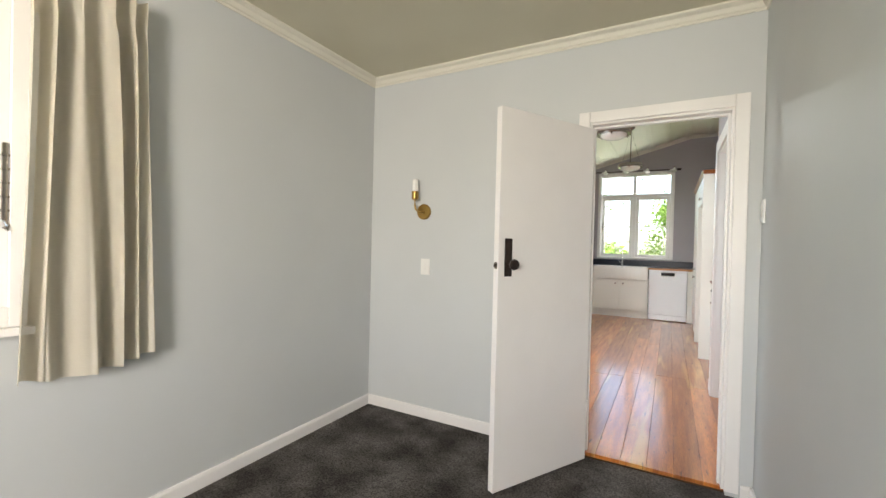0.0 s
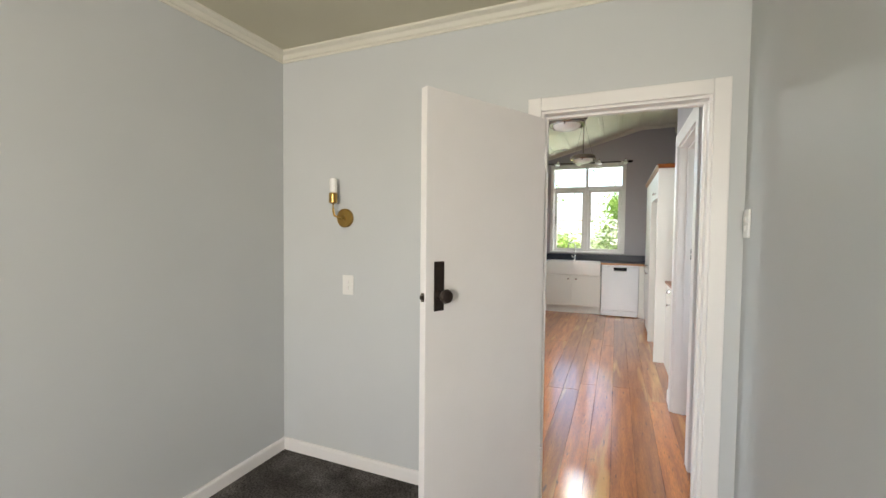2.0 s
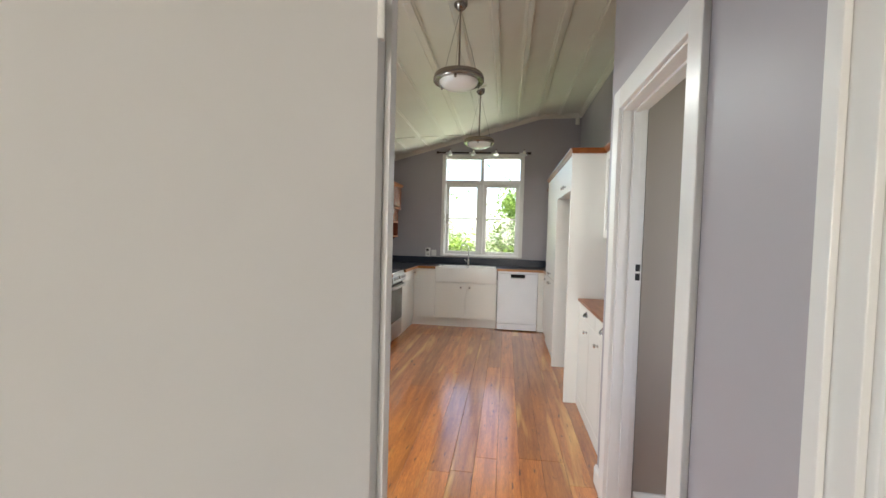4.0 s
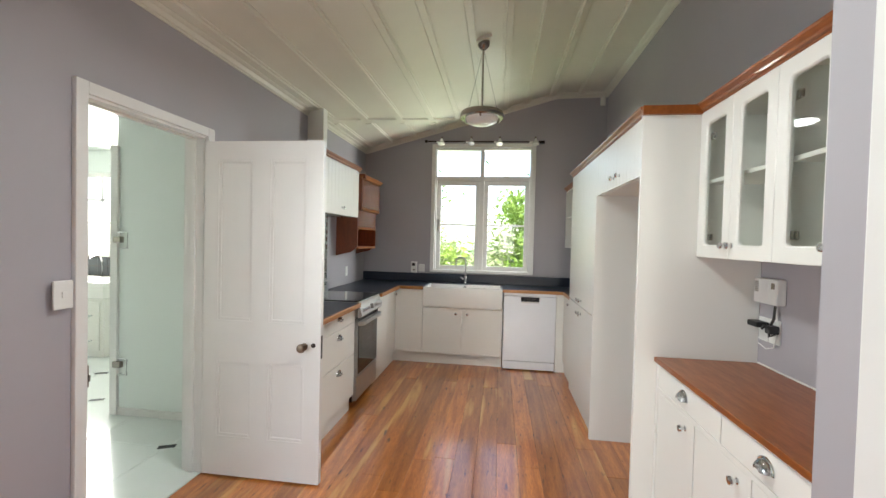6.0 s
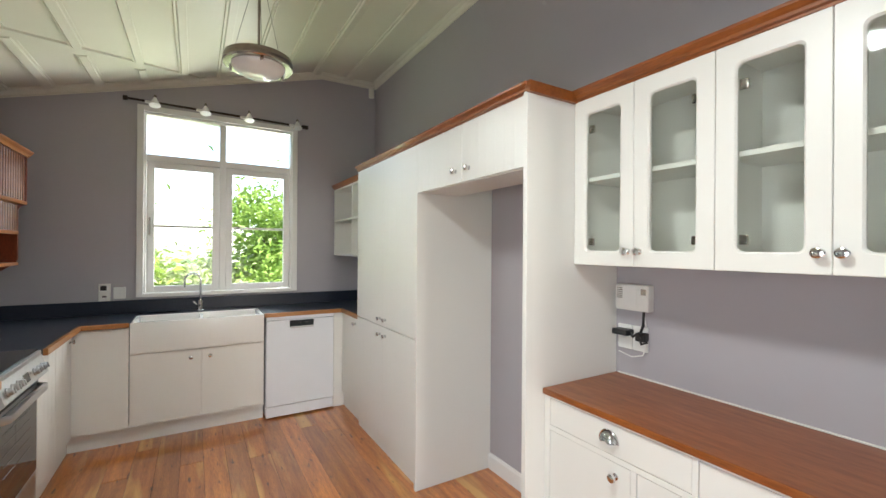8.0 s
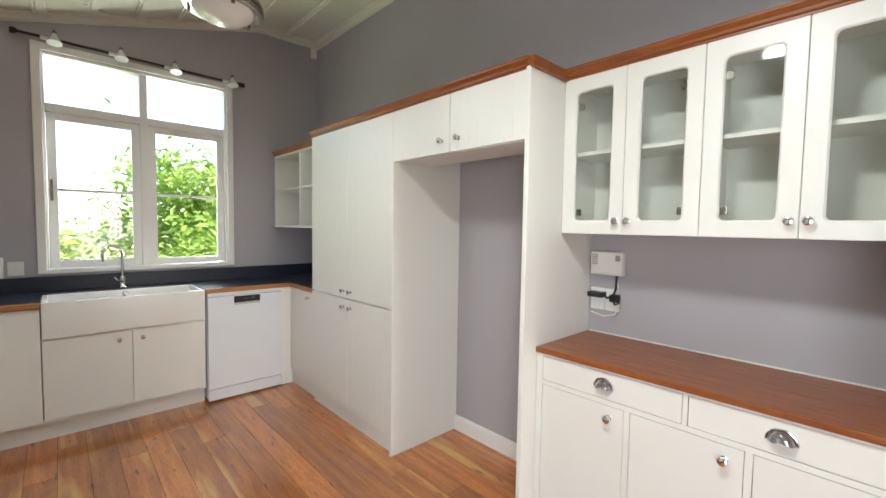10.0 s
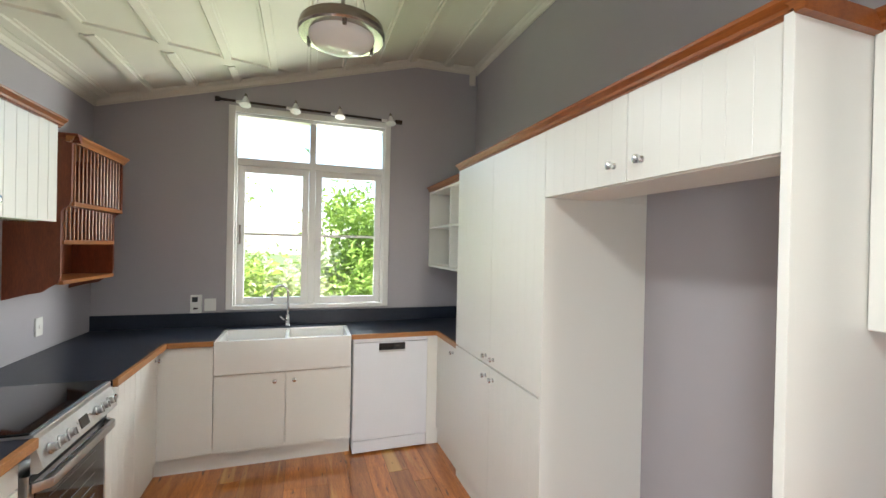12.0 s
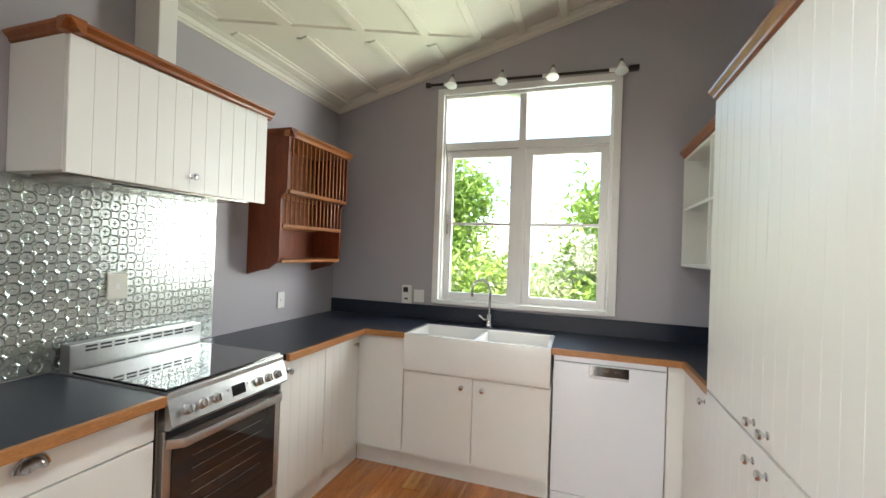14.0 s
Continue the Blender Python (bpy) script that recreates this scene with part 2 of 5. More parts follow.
def box(x0, x1, y0, y1, z0, z1, b=0.0, into=None, m=None):
    bm = bmesh.new()
    bmesh.ops.create_cube(bm, size=1)
    for v in bm.verts:
        v.co = Vector((x0 + (v.co.x + 0.5) * (x1 - x0), y0 + (v.co.y + 0.5) * (y1 - y0), z0 + (v.co.z + 0.5) * (z1 - z0)))
    if b:
        bmesh.ops.bevel(bm, geom=bm.edges[:], offset=b, segments=2, profile=0.6, affect="EDGES")
    return join(bm, into, m)


def join(bm, into=None, m=None):
    if m is not None:
        bm.transform(m)
    if into is None:
        return bm
    me = bpy.data.meshes.new("tmp")
    bm.to_mesh(me)
    bm.free()
    into.from_mesh(me)
    bpy.data.meshes.remove(me)
    return into


def rod(p0, p1, r, r1=None, n=14, into=None):
    p0, p1 = Vector(p0), Vector(p1)
    bm = bmesh.new()
    d = p1 - p0
    bmesh.ops.create_cone(bm, cap_ends=True, segments=n, radius1=r, radius2=r if r1 is None else r1, depth=d.length)
    bm.transform(T(*((p0 + p1) / 2)) @ d.to_track_quat("Z", "Y").to_matrix().to_4x4())
    return join(bm, into)


def tube(points, r, n=10, into=None):
    """A round bar bent along points."""
    bm = bmesh.new()
    pts = [Vector(p) for p in points]
    rings = []
    for i, p in enumerate(pts):
        d = (pts[min(i + 1, len(pts) - 1)] - pts[max(i - 1, 0)]).normalized()
        q = d.to_track_quat("Z", "Y")
        rings.append([bm.verts.new(p + q @ Vector((r * math.cos(a), r * math.sin(a), 0))) for a in [2 * math.pi * k / n for k in range(n)]])
    for a, b in zip(rings, rings[1:]):
        for k in range(n):
            bm.faces.new((a[k], a[(k + 1) % n], b[(k + 1) % n], b[k]))
    bm.faces.new(rings[0][::-1])
    bm.faces.new(rings[-1])
    return join(bm, into)


def lathe(profile, n=24, m=None, into=None):
    """A turned shape from (radius, height) pairs about the z axis."""
    bm = bmesh.new()
    rings = []
    for r, z in profile:
        rings.append([bm.verts.new((max(r, 1e-4) * math.cos(2 * math.pi * k / n), max(r, 1e-4) * math.sin(2 * math.pi * k / n), z)) for k in range(n)])
    for a, b in zip(rings, rings[1:]):
        for k in range(n):
            bm.faces.new((a[k], a[(k + 1) % n], b[(k + 1) % n], b[k]))
    bm.faces.new(rings[0][::-1])
    bm.faces.new(rings[-1])
    bmesh.ops.recalc_face_normals(bm, faces=bm.faces[:])
    return join(bm, into, m)


def extrude(profile, length, m=None, into=None):
    """A moulding: the closed outline (y, z) run along x from 0 to length."""
    bm = bmesh.new()
    a = [bm.verts.new((0, y, z)) for y, z in profile]
    b = [bm.verts.new((length, y, z)) for y, z in profile]
    k = len(profile)
    for i in range(k):
        bm.faces.new((a[i], a[(i + 1) % k], b[(i + 1) % k], b[i]))
    bm.faces.new(a[::-1])
    bm.faces.new(b)
    bmesh.ops.recalc_face_normals(bm, faces=bm.faces[:])
    return join(bm, into, m)


def link_mesh(name, bm, material, smooth=False):
    me = bpy.data.meshes.new(name)
    bm.to_mesh(me)
    bm.free()
    me.materials.append(material)
    if smooth:
        for p in me.polygons:
            p.use_smooth = True
        me.set_sharp_from_angle(angle=radians(38))
    return new(name, me)


def thing(name, label, category, at=(0, 0, 0), group=""):
    ob = new(name)
    ob.empty_display_size = 0.05
    ob.location = at
    OFFSET[ob] = Vector(at)
    return tagged(ob, label, category, group)


def part(name, bm, material, parent, label="", smooth=False):
    """bm in world coordinates, as one mesh under a thing or a part."""
    off = OFFSET[parent]
    bm.transform(T(*-off))
    ob = link_mesh(name, bm, material, smooth)
    ob.parent = parent
    OFFSET[ob] = off
    return tagged(ob, label)


def solid(name, bm, material, label, category, group="", smooth=False):
    return tagged(link_mesh(name, bm, material, smooth), label, category, group)


def setting(name, bm, material, label="", category="", smooth=False):
    ob = tagged(link_mesh(name, bm, material, smooth), label, category, kind="structure")
    OFFSET[ob] = Vector((0, 0, 0))
    return ob


def wall(name, axis, c0, c1, u0, u1, z0, z1, material, holes=(), label=""):
    """A wall slab with openings cut through; axis: the way along which it runs."""
    us = sorted({u0, u1, *[h[0] for h in holes], *[h[1] for h in holes]})
    zs = sorted({z0, z1, *[h[2] for h in holes], *[h[3] for h in holes]})
    def full(i, j):
        if not (0 <= i < len(us) - 1 and 0 <= j < len(zs) - 1):
            return False
        u, z = (us[i] + us[i + 1]) / 2, (zs[j] + zs[j + 1]) / 2
        return not any(h[0] < u < h[1] and h[2] < z < h[3] for h in holes)
    bm = bmesh.new()
    def quad(*pts):
        bm.faces.new([bm.verts.new((u, c, z) if axis == "x" else (c, u, z)) for u, c, z in pts])
    for i in range(len(us) - 1):
        for j in range(len(zs) - 1):
            if not full(i, j):
                continue
            a, b, e, f = us[i], us[i + 1], zs[j], zs[j + 1]
            quad((a, c0, e), (b, c0, e), (b, c0, f), (a, c0, f))
            quad((a, c1, e), (a, c1, f), (b, c1, f), (b, c1, e))
            if not full(i - 1, j):
                quad((a, c0, e), (a, c0, f), (a, c1, f), (a, c1, e))
            if not full(i + 1, j):
                quad((b, c0, e), (b, c1, e), (b, c1, f), (b, c0, f))
            if not full(i, j - 1):
                quad((a, c0, e), (a, c1, e), (b, c1, e), (b, c0, e))
            if not full(i, j + 1):
                quad((a, c0, f), (b, c0, f), (b, c1, f), (a, c1, f))
    bmesh.ops.remove_doubles(bm, verts=bm.verts[:], dist=1e-5)
    bmesh.ops.recalc_face_normals(bm, faces=bm.faces[:])
    return setting(name, bm, material, label, "wall")


# ---- large structure ----
KX0, KX1, KY0, KY1 = -2.15, 0.98, 2.71, 8.86
wall("wall_bedroom_west", "y", -2.17, -2.05, -2.3, 2.61, -0.1, 2.75, BED_WALL, [(-0.855, 0.515, 1.0, 2.2)], "pale blue-grey painted bedroom wall with a window")
wall("wall_bedroom_north", "x", 2.61, 2.66, -2.17, 0.60, -0.1, 2.75, BED_WALL, [(-0.385, 0.36, -0.1, 2.04)], "pale blue-grey painted bedroom wall with a doorway")
wall("wall_bedroom_east", "y", 0.48, 0.60, -2.3, 2.61, -0.1, 2.75, BED_WALL, (), "pale blue-grey painted bedroom side wall")
wall("wall_bedroom_south", "x", -2.40, -2.3, -2.17, 0.60, -0.1, 2.75, BED_WALL, [(-1.0, 0.3, 0.95, 2.25)], "pale blue-grey painted bedroom back wall")
wall("wall_kitchen_south", "x", 2.66, 2.71, -2.27, 1.7, -0.1, 3.6, KIT_WALL, [(-0.385, 0.36, -0.1, 2.04)], "mauve-grey painted kitchen wall with a doorway")
wall("wall_kitchen_west", "y", -2.27, -2.15, 2.71, 8.98, -0.1, 3.6, KIT_WALL, [(2.85, 4.285, -0.1, 2.0), (5.0, 5.775, -0.1, 2.115)], "mauve-grey painted kitchen wall with two doorways")
wall("wall_kitchen_north", "x", 8.86, 8.98, -2.15, 1.10, -0.1, 3.6, KIT_WALL, [(-1.185, 0.07, 1.09, 2.71)], "mauve-grey painted gable wall with a window")
wall("wall_kitchen_east", "y", 0.98, 1.10, 4.49, 8.86, -0.1, 3.6, KIT_WALL, (), "mauve-grey painted wall behind the cabinets")
wall("wall_hall_opening", "y", 0.43, 0.545, 2.71, 4.27, -0.1, 3.6, KIT_WALL, [(3.41, 4.25, -0.1, 2.13)], "lilac-grey wall with a doorway to the hall")
wall("wall_hall_end", "x", 4.27, 4.49, 0.43, 1.70, -0.1, 3.6, KIT_WALL, (), "wall stub beside the side bench")
wall("wall_hall_lining", "x", 4.256, 4.268, 0.56, 1.58, 0, 3.0, HALL_WALL, (), "warm grey hall wall")
# the opening here is out of view, put in for the hall fill
wall("wall_hall_back", "y", 1.58, 1.70, 2.71, 4.27, -0.1, 3.6, HALL_WALL, [(2.85, 3.65, 0.95, 2.25)], "warm grey hall wall")

bm = box(-2.17, 0.6, -2.4, 2.635, -0.15, -0.03)
setting("floor_carpet", bm, CARPET, "dark charcoal cut-pile carpet with brushed marks", "carpet")
setting("ceiling_bedroom", box(-2.17, 0.6, -2.4, 2.61, 2.575, 2.70), BED_CEIL, "plain cream bedroom ceiling", "ceiling")
setting("ceiling_hall", box(0.545, 1.7, 2.71, 4.27, 2.9, 3.0), CREAM, "plain hall ceiling", "ceiling")

# the kitchen ceiling: one slope and a flat strip, with moulded battens in the same mesh
SL = 0.69 / 2.5


def ceil_z(x):
    return min(2.70 + SL * (x + 2.15), 3.39)


outline = [(-2.27, 2.70 - SL * 0.12), (0.35, 3.39), (1.10, 3.40), (1.10, 3.55), (0.35, 3.55), (-2.27, 2.85)]
bm = extrude([(-x, z) for x, z in outline], KY1 - KY0 + 0.12, T(0, KY0, 0) @ RZ(90))
PROF = [(-0.045, 0.004), (-0.045, -0.012), (-0.030, -0.012), (-0.024, -0.024), (0.024, -0.024), (0.030, -0.012), (0.045, -0.012), (0.045, 0.004)]


def fold_y(x):
    """Where the diagonal fold crosses the battens."""
    return 7.80 + (x + 1.774) * 0.985


TILT = math.degrees(math.atan(SL))
for x in (-2.07, -1.80, -1.49, -1.175, -0.88, -0.585, -0.293, -0.009, 0.30, 0.654):
    m = T(x, 0, ceil_z(x)) @ RY(0 if x > 0.35 else -TILT)
    y1 = fold_y(x) - 0.02 if x < -0.75 else KY1
    extrude(PROF, 4.56 - KY0, m @ T(0, KY0, 0) @ RZ(90), bm)
    extrude(PROF, y1 - 4.80, m @ T(0, 4.80, 0) @ RZ(90), bm)
    if x < -0.9 and KY1 - fold_y(x) > 0.2:
        extrude(PROF, KY1 - fold_y(x) - 0.12, m @ T(0, fold_y(x) + 0.12, 0) @ RZ(90), bm)
box(0, 2.6, 4.555, 4.805, -0.014, 0.004, 0.002, bm, T(-2.15, 0, 2.70) @ RY(-TILT))
run = Vector((1.34, 1.32, SL * 1.34))
side = run.cross(Vector((-SL, 0, 1))).normalized()
up = side.cross(run).normalized()
fm = Matrix((run.normalized(), -side, up)).transposed().to_4x4()
extrude([(-0.055, 0.003), (-0.05, -0.015), (0.05, -0.015), (0.055, 0.003)], run.length, T(-2.145, 7.495, ceil_z(-2.145)) @ fm, bm)
setting("ceiling_kitchen", bm, CREAM, "cream boarded sloping ceiling with moulded battens", "ceiling")

COVE = [(0, 0), (-0.055, 0), (-0.055, -0.012), (-0.042, -0.02), (-0.030, -0.024), (-0.018, -0.045), (-0.008, -0.05), (-0.008, -0.062), (0, -0.062)]


def moulding(name, profile, runs, material, label, category):
    bm = bmesh.new()
    for m, length in runs:
        extrude(profile, length, m, bm)
    return setting(name, bm, material, label, category)


moulding("cornice_bedroom", COVE, [
    (T(-2.05, -2.3, 2.576) @ RZ(90), 4.91), (T(-2.05, 2.61, 2.576), 2.53), (T(0.48, 2.61, 2.576) @ RZ(-90), 4.91)], CREAM, "cream moulded bedroom cornice", "cornice")
moulding("cornice_kitchen", COVE, [
    (T(KX0, KY0, 2.703) @ RZ(90), KY1 - KY0), (T(KX1, KY1, 3.402) @ RZ(-90), KY1 - KY0 - 1.78),
    (T(KX0, KY1, 2.70) @ RY(-TILT), 2.5 / math.cos(radians(TILT)) + 0.01), (T(0.34, KY1, 3.392) @ RY(-0.8), 0.64)], CREAM, "cream moulded cornice round the sloping ceiling", "cornice")
SKIRT = [(0, 0), (-0.018, 0), (-0.018, 0.062), (-0.012, 0.075), (0, 0.075)]
moulding("baseboard_bedroom", SKIRT, [
    (T(-2.05, -2.3, -0.03) @ RZ(90), 4.91), (T(-2.05, 2.61, -0.03), 1.565), (T(0.425, 2.61, -0.03), 0.055), (T(0.48, 2.61, -0.03) @ RZ(-90), 4.91)], TRIM, "white painted bedroom baseboard", "baseboard")
SKIRT2 = [(0, 0), (-0.018, 0), (-0.018, 0.09), (-0.010, 0.105), (0, 0.105)]
moulding("baseboard_kitchen", SKIRT2, [
    (T(KX0, 4.375, 0) @ RZ(90), 0.57), (T(0.98, 6.665, 0) @ RZ(-90), 0.96), (T(0.562, 4.255, 0), 1.0), (T(0.43, 4.49, 0) @ RZ(-90), 0.14)], TRIM, "white painted kitchen baseboard", "baseboard")


def door_frame(name, m, w, h, depth, aw, back=True):
    """Lining, stop and architraves of a doorway; front at y=0 facing -y."""
    bm = bmesh.new()
    for x0, x1 in ((0.0, 0.02), (w - 0.02, w)):
        box(x0, x1, -0.004, depth + 0.004, 0, h, 0.002, bm)
    box(0.02, w - 0.02, -0.004, depth + 0.004, h - 0.02, h, 0.002, bm)
    for x0, x1 in ((0.02, 0.032), (w - 0.032, w - 0.02)):
        box(x0, x1, 0.05, 0.085, 0, h - 0.02, 0.002, bm)
    box(0.032, w - 0.032, 0.05, 0.085, h - 0.032, h - 0.02, 0.002, bm)
    for y0, y1 in ((-0.024, 0.0), (depth, depth + 0.024)) if back else ((-0.024, 0.0),):
        box(-aw + 0.008, 0.008, y0, y1, 0, h + aw - 0.008, 0.005, bm)
        box(w - 0.008, w + aw - 0.008, y0, y1, 0, h + aw - 0.008, 0.005, bm)
        box(0.008, w - 0.008, y0 + 0.001, y1 - 0.001, h - 0.008, h + aw - 0.009, 0.005, bm)
    bm.transform(m)
    return setting(name, bm, TRIM, "white painted timber doorway frame", "door frame")


door_frame("door_frame_1", T(-0.385, 2.61, 0), 0.745, 2.04, 0.10, 0.065)
door_frame("door_frame_2", T(KX0, 5.0, 0) @ RZ(90), 0.775, 2.115, 0.12, 0.055)
door_frame("door_frame_3", T(0.43, 4.25, 0) @ RZ(-90), 0.84, 2.13, 0.115, 0.105, False)
door_frame("door_frame_4", T(KX0, 2.85, 0) @ RZ(90), 1.435, 2.0, 0.12, 0.09)


def flat_rect(parent, name, x0, x1, y, z0, z1, fw, d, material, label="", m=I4):
    """A rectangular ring (frame) in the xz plane, d deep."""
    bm = bmesh.new()
    box(x0, x0 + fw, y, y + d, z0, z1, 0.003, bm)
    box(x1 - fw, x1, y, y + d, z0, z1, 0.003, bm)
    box(x0 + fw, x1 - fw, y + 0.001, y + d - 0.001, z0, z0 + fw, 0.003, bm)
    box(x0 + fw, x1 - fw, y + 0.001, y + d - 0.001, z1 - fw, z1, 0.003, bm)
    bm.transform(m)
    return part(name, bm, material, parent, label)


def switch_plate(m, w=0.075, h=0.118, label="white plastic wall switch", rockers=1, name="light_switch", material=None):
    at = m.translation
    sw = thing(name, label, "switch", at, "wall switches")
    part("plate", box(-w / 2, w / 2, -0.010, -0.0005, -h / 2, h / 2, 0.004, None, m), material or PLASTIC, sw)
    for k in range(rockers):
        z = (k - (rockers - 1) / 2) * 0.036
        part("rocker", box(-0.009, 0.009, -0.0145, -0.0095, z - 0.012, z + 0.012, 0.002, None, m), TRIM, sw)
    return sw


def knob(m, parent=None, r=0.016, material=None, name="knob"):
    """A turned cabinet knob that stands out along -y."""
    bm = lathe([(0.012, 0), (0.012, 0.003), (0.006, 0.006), (0.006, 0.014), (r * 0.8, 0.017), (r, 0.023), (r * 0.9, 0.029), (r * 0.45, 0.032)], 16, m @ RX(90))
    return part(name, bm, material or CHROME, parent, "chrome knob", True)


def cup_pull(m, parent, w=0.085):
    """A half-round cup handle."""
    bm = bmesh.new()
    n, k = 14, 6
    rows = []
    for j in range(k + 1):
        b = math.pi / 2 * j / k
        rows.append([bm.verts.new((w / 2 * math.cos(a) * (0.35 + 0.65 * math.cos(b)), -0.028 * math.sin(b) - 0.001, 0.036 * math.sin(a) * math.cos(b * 0.9))) for a in [math.pi * i / n for i in range(n + 1)]])
    for a, b in zip(rows, rows[1:]):
        for i in range(n):
            bm.faces.new((a[i], a[i + 1], b[i + 1], b[i]))
    bmesh.ops.solidify(bm, geom=bm.faces[:], thickness=0.0025)
    rim = [(w / 2 * 1.12 * math.cos(math.pi * i / n), -0.003, 0.040 * math.sin(math.pi * i / n)) for i in range(n + 1)]
    tube(rim, 0.004, 8, bm)
    bm.transform(m)
    return part("cup_handle", bm, CHROME, parent, "chrome cup handle", True)


def grooved(w, h, d=0.019, pitch=0.075, depth=0.0018):
    """A vertically grooved door leaf: x 0..w, front at y=0, back at y=d."""
    count = max(2, round(w / pitch))
    step = w / count
    prof = [(0.0015, d), (0, d - 0.002), (0, 0.002), (0.002, 0)]
    for k in range(1, count):
        u = k * step
        prof += [(u - 0.0022, 0), (u - 0.0008, depth), (u + 0.0008, depth), (u + 0.0022, 0)]
    prof += [(w - 0.002, 0), (w, 0.002), (w, d - 0.002), (w - 0.0015, d)]
    bm = bmesh.new()
    a = [bm.verts.new((x, y, 0)) for x, y in prof]
    b = [bm.verts.new((x, y, h)) for x, y in prof]
    n = len(prof)
    for i in range(n):
        bm.faces.new((a[i], b[i], b[(i + 1) % n], a[(i + 1) % n]))
    bm.faces.new(a)
    bm.faces.new(b[::-1])
    bmesh.ops.recalc_face_normals(bm, faces=bm.faces[:])
    return bm


def leaf(parent, m, w, h, kind="flat", name="door"):
    bm = grooved(w, h, depth=0.0009) if kind == "groove" else box(0, w, 0, 0.019, 0, h, 0.002)
    bm.transform(m)
    return part(name, bm, CABINET, parent)

# ---- bedroom ----
# window, curtain
win = tagged(thing("window_2", "white painted casement window with a metal stay", "window", (-2.11, -0.2, 1.0)), kind="structure")
WM = T(-2.05, -0.855, 1.0) @ RZ(90)
flat_rect(win, "architrave", -0.07, 1.44, -0.022, -0.07, 1.27, 0.075, 0.021, TRIM, "", WM)
flat_rect(win, "frame", 0.002, 1.368, 0.0, 0.002, 1.198, 0.035, 0.11, TRIM, "", WM)
for x0 in (0.04, 0.69):
    flat_rect(win, "sash", x0, x0 + 0.64, 0.03, 0.04, 1.16, 0.05, 0.035, TRIM, "", WM)
    part("glazing_bar", box(x0 + 0.05, x0 + 0.59, 0.035, 0.06, 0.60, 0.622, 0.002, None, WM), TRIM, win)
    g = part("pane", box(x0 + 0.05, x0 + 0.59, 0.045, 0.049, 0.09, 1.11, 0, None, WM), GLASS, win)
    g.visible_shadow = False
part("sill", box(-0.08, 1.45, -0.05, 0.0, -0.10, -0.071, 0.004, None, WM), TRIM, win)
bm = box(1.345, 1.362, -0.014, -0.001, 0.32, 0.60, 0.004, None)
for k in range(5):
    box(1.342, 1.365, -0.018, -0.001, 0.35 + k * 0.05, 0.358 + k * 0.05, 0.002, bm)
tube([(1.353, -0.008, 0.32), (1.36, -0.02, 0.30), (1.356, -0.03, 0.285), (1.348, -0.025, 0.295)], 0.006, 8, bm)
bm.transform(WM)
part("stay", bm, NICKEL, win, "perforated metal window stay", True)

bm = bmesh.new()
NU, NZ = 150, 40
rows = []
for j in range(NZ + 1):
    v = j / NZ
    z = 2.30 - v * 1.56
    row = []
    for i in range(NU + 1):
        u = i / NU
        y0, y1 = 0.535 - 0.025 * v, 0.905 + 0.07 * v
        ph = u * 2 * math.pi * 5 + 1.5 * math.sin(u * 6.3 + 0.6) + 0.5 * math.sin(v * 2.2 + u * 4)
        amp = 0.030 + 0.018 * math.sin(u * 9 + 1 + v)
        pinch = math.exp(-((v - 0.085) / 0.03) ** 2)
        x = -1.985 + amp * (1 - 0.45 * pinch) * math.sin(ph) + 0.010 * math.sin(ph * 2 + v * 2) * v + 0.012 * math.exp(-(v / 0.05) ** 2) * math.sin(u * 70)
        y = y0 + (y1 - y0) * u + 0.012 * math.cos(ph) + 0.008 * math.sin(v * 3 + u * 9)
        zz = z + (0.018 * math.sin(u * 5 + 2) - 0.03 * (1 - u)) * v
        row.append(bm.verts.new((x, y, zz)))
    rows.append(row)
for a, b in zip(rows, rows[1:]):
    for i in range(NU):
        bm.faces.new((a[i], b[i], b[i + 1], a[i + 1]))
bmesh.ops.solidify(bm, geom=bm.faces[:], thickness=0.003)
solid("curtain", bm, CURTAIN, "cream pleated linen curtain beside the bedroom window", "curtain", "", True)

# bedroom door, ajar
ang = math.degrees(math.atan2(1.965 - 2.60, -0.728 + 0.375))
DM = T(-0.370, 2.598, 0) @ RZ(ang)
door = thing("bedroom_door", "plain white flush door standing open", "door", (-0.370, 2.598, -0.018))
part("leaf", box(0, 0.722, -0.019, 0.019, -0.018, 1.992, 0.002, None, DM), DOOR_WHITE, door)
part("lock_plate", box(0.632, 0.682, 0.019, 0.024, 1.11, 1.31, 0.003, None, DM), BRONZE, door, "dark bronze lock plate")
part("knob", lathe([(0.020, 0), (0.020, 0.004), (0.010, 0.010), (0.010, 0.030), (0.024, 0.038), (0.029, 0.050), (0.024, 0.062), (0.010, 0.066)], 20, DM @ T(0.660, 0.023, 1.175) @ RX(-90)), BRONZE, door, "dark bronze door knob", True)
part("latch", box(0.7215, 0.7235, -0.011, 0.011, 1.15, 1.185, 0.0005, None, DM), NICKEL, door)
part("latch_bolt", box(0.7232, 0.733, -0.006, 0.006, 1.159, 1.176, 0.001, None, DM), BRONZE, door)
for z in (0.25, 1.75):
    part("hinge", join(rod((-0.002, 0.022, z), (-0.002, 0.022, z + 0.09), 0.006), None, DM), TRIM, door)

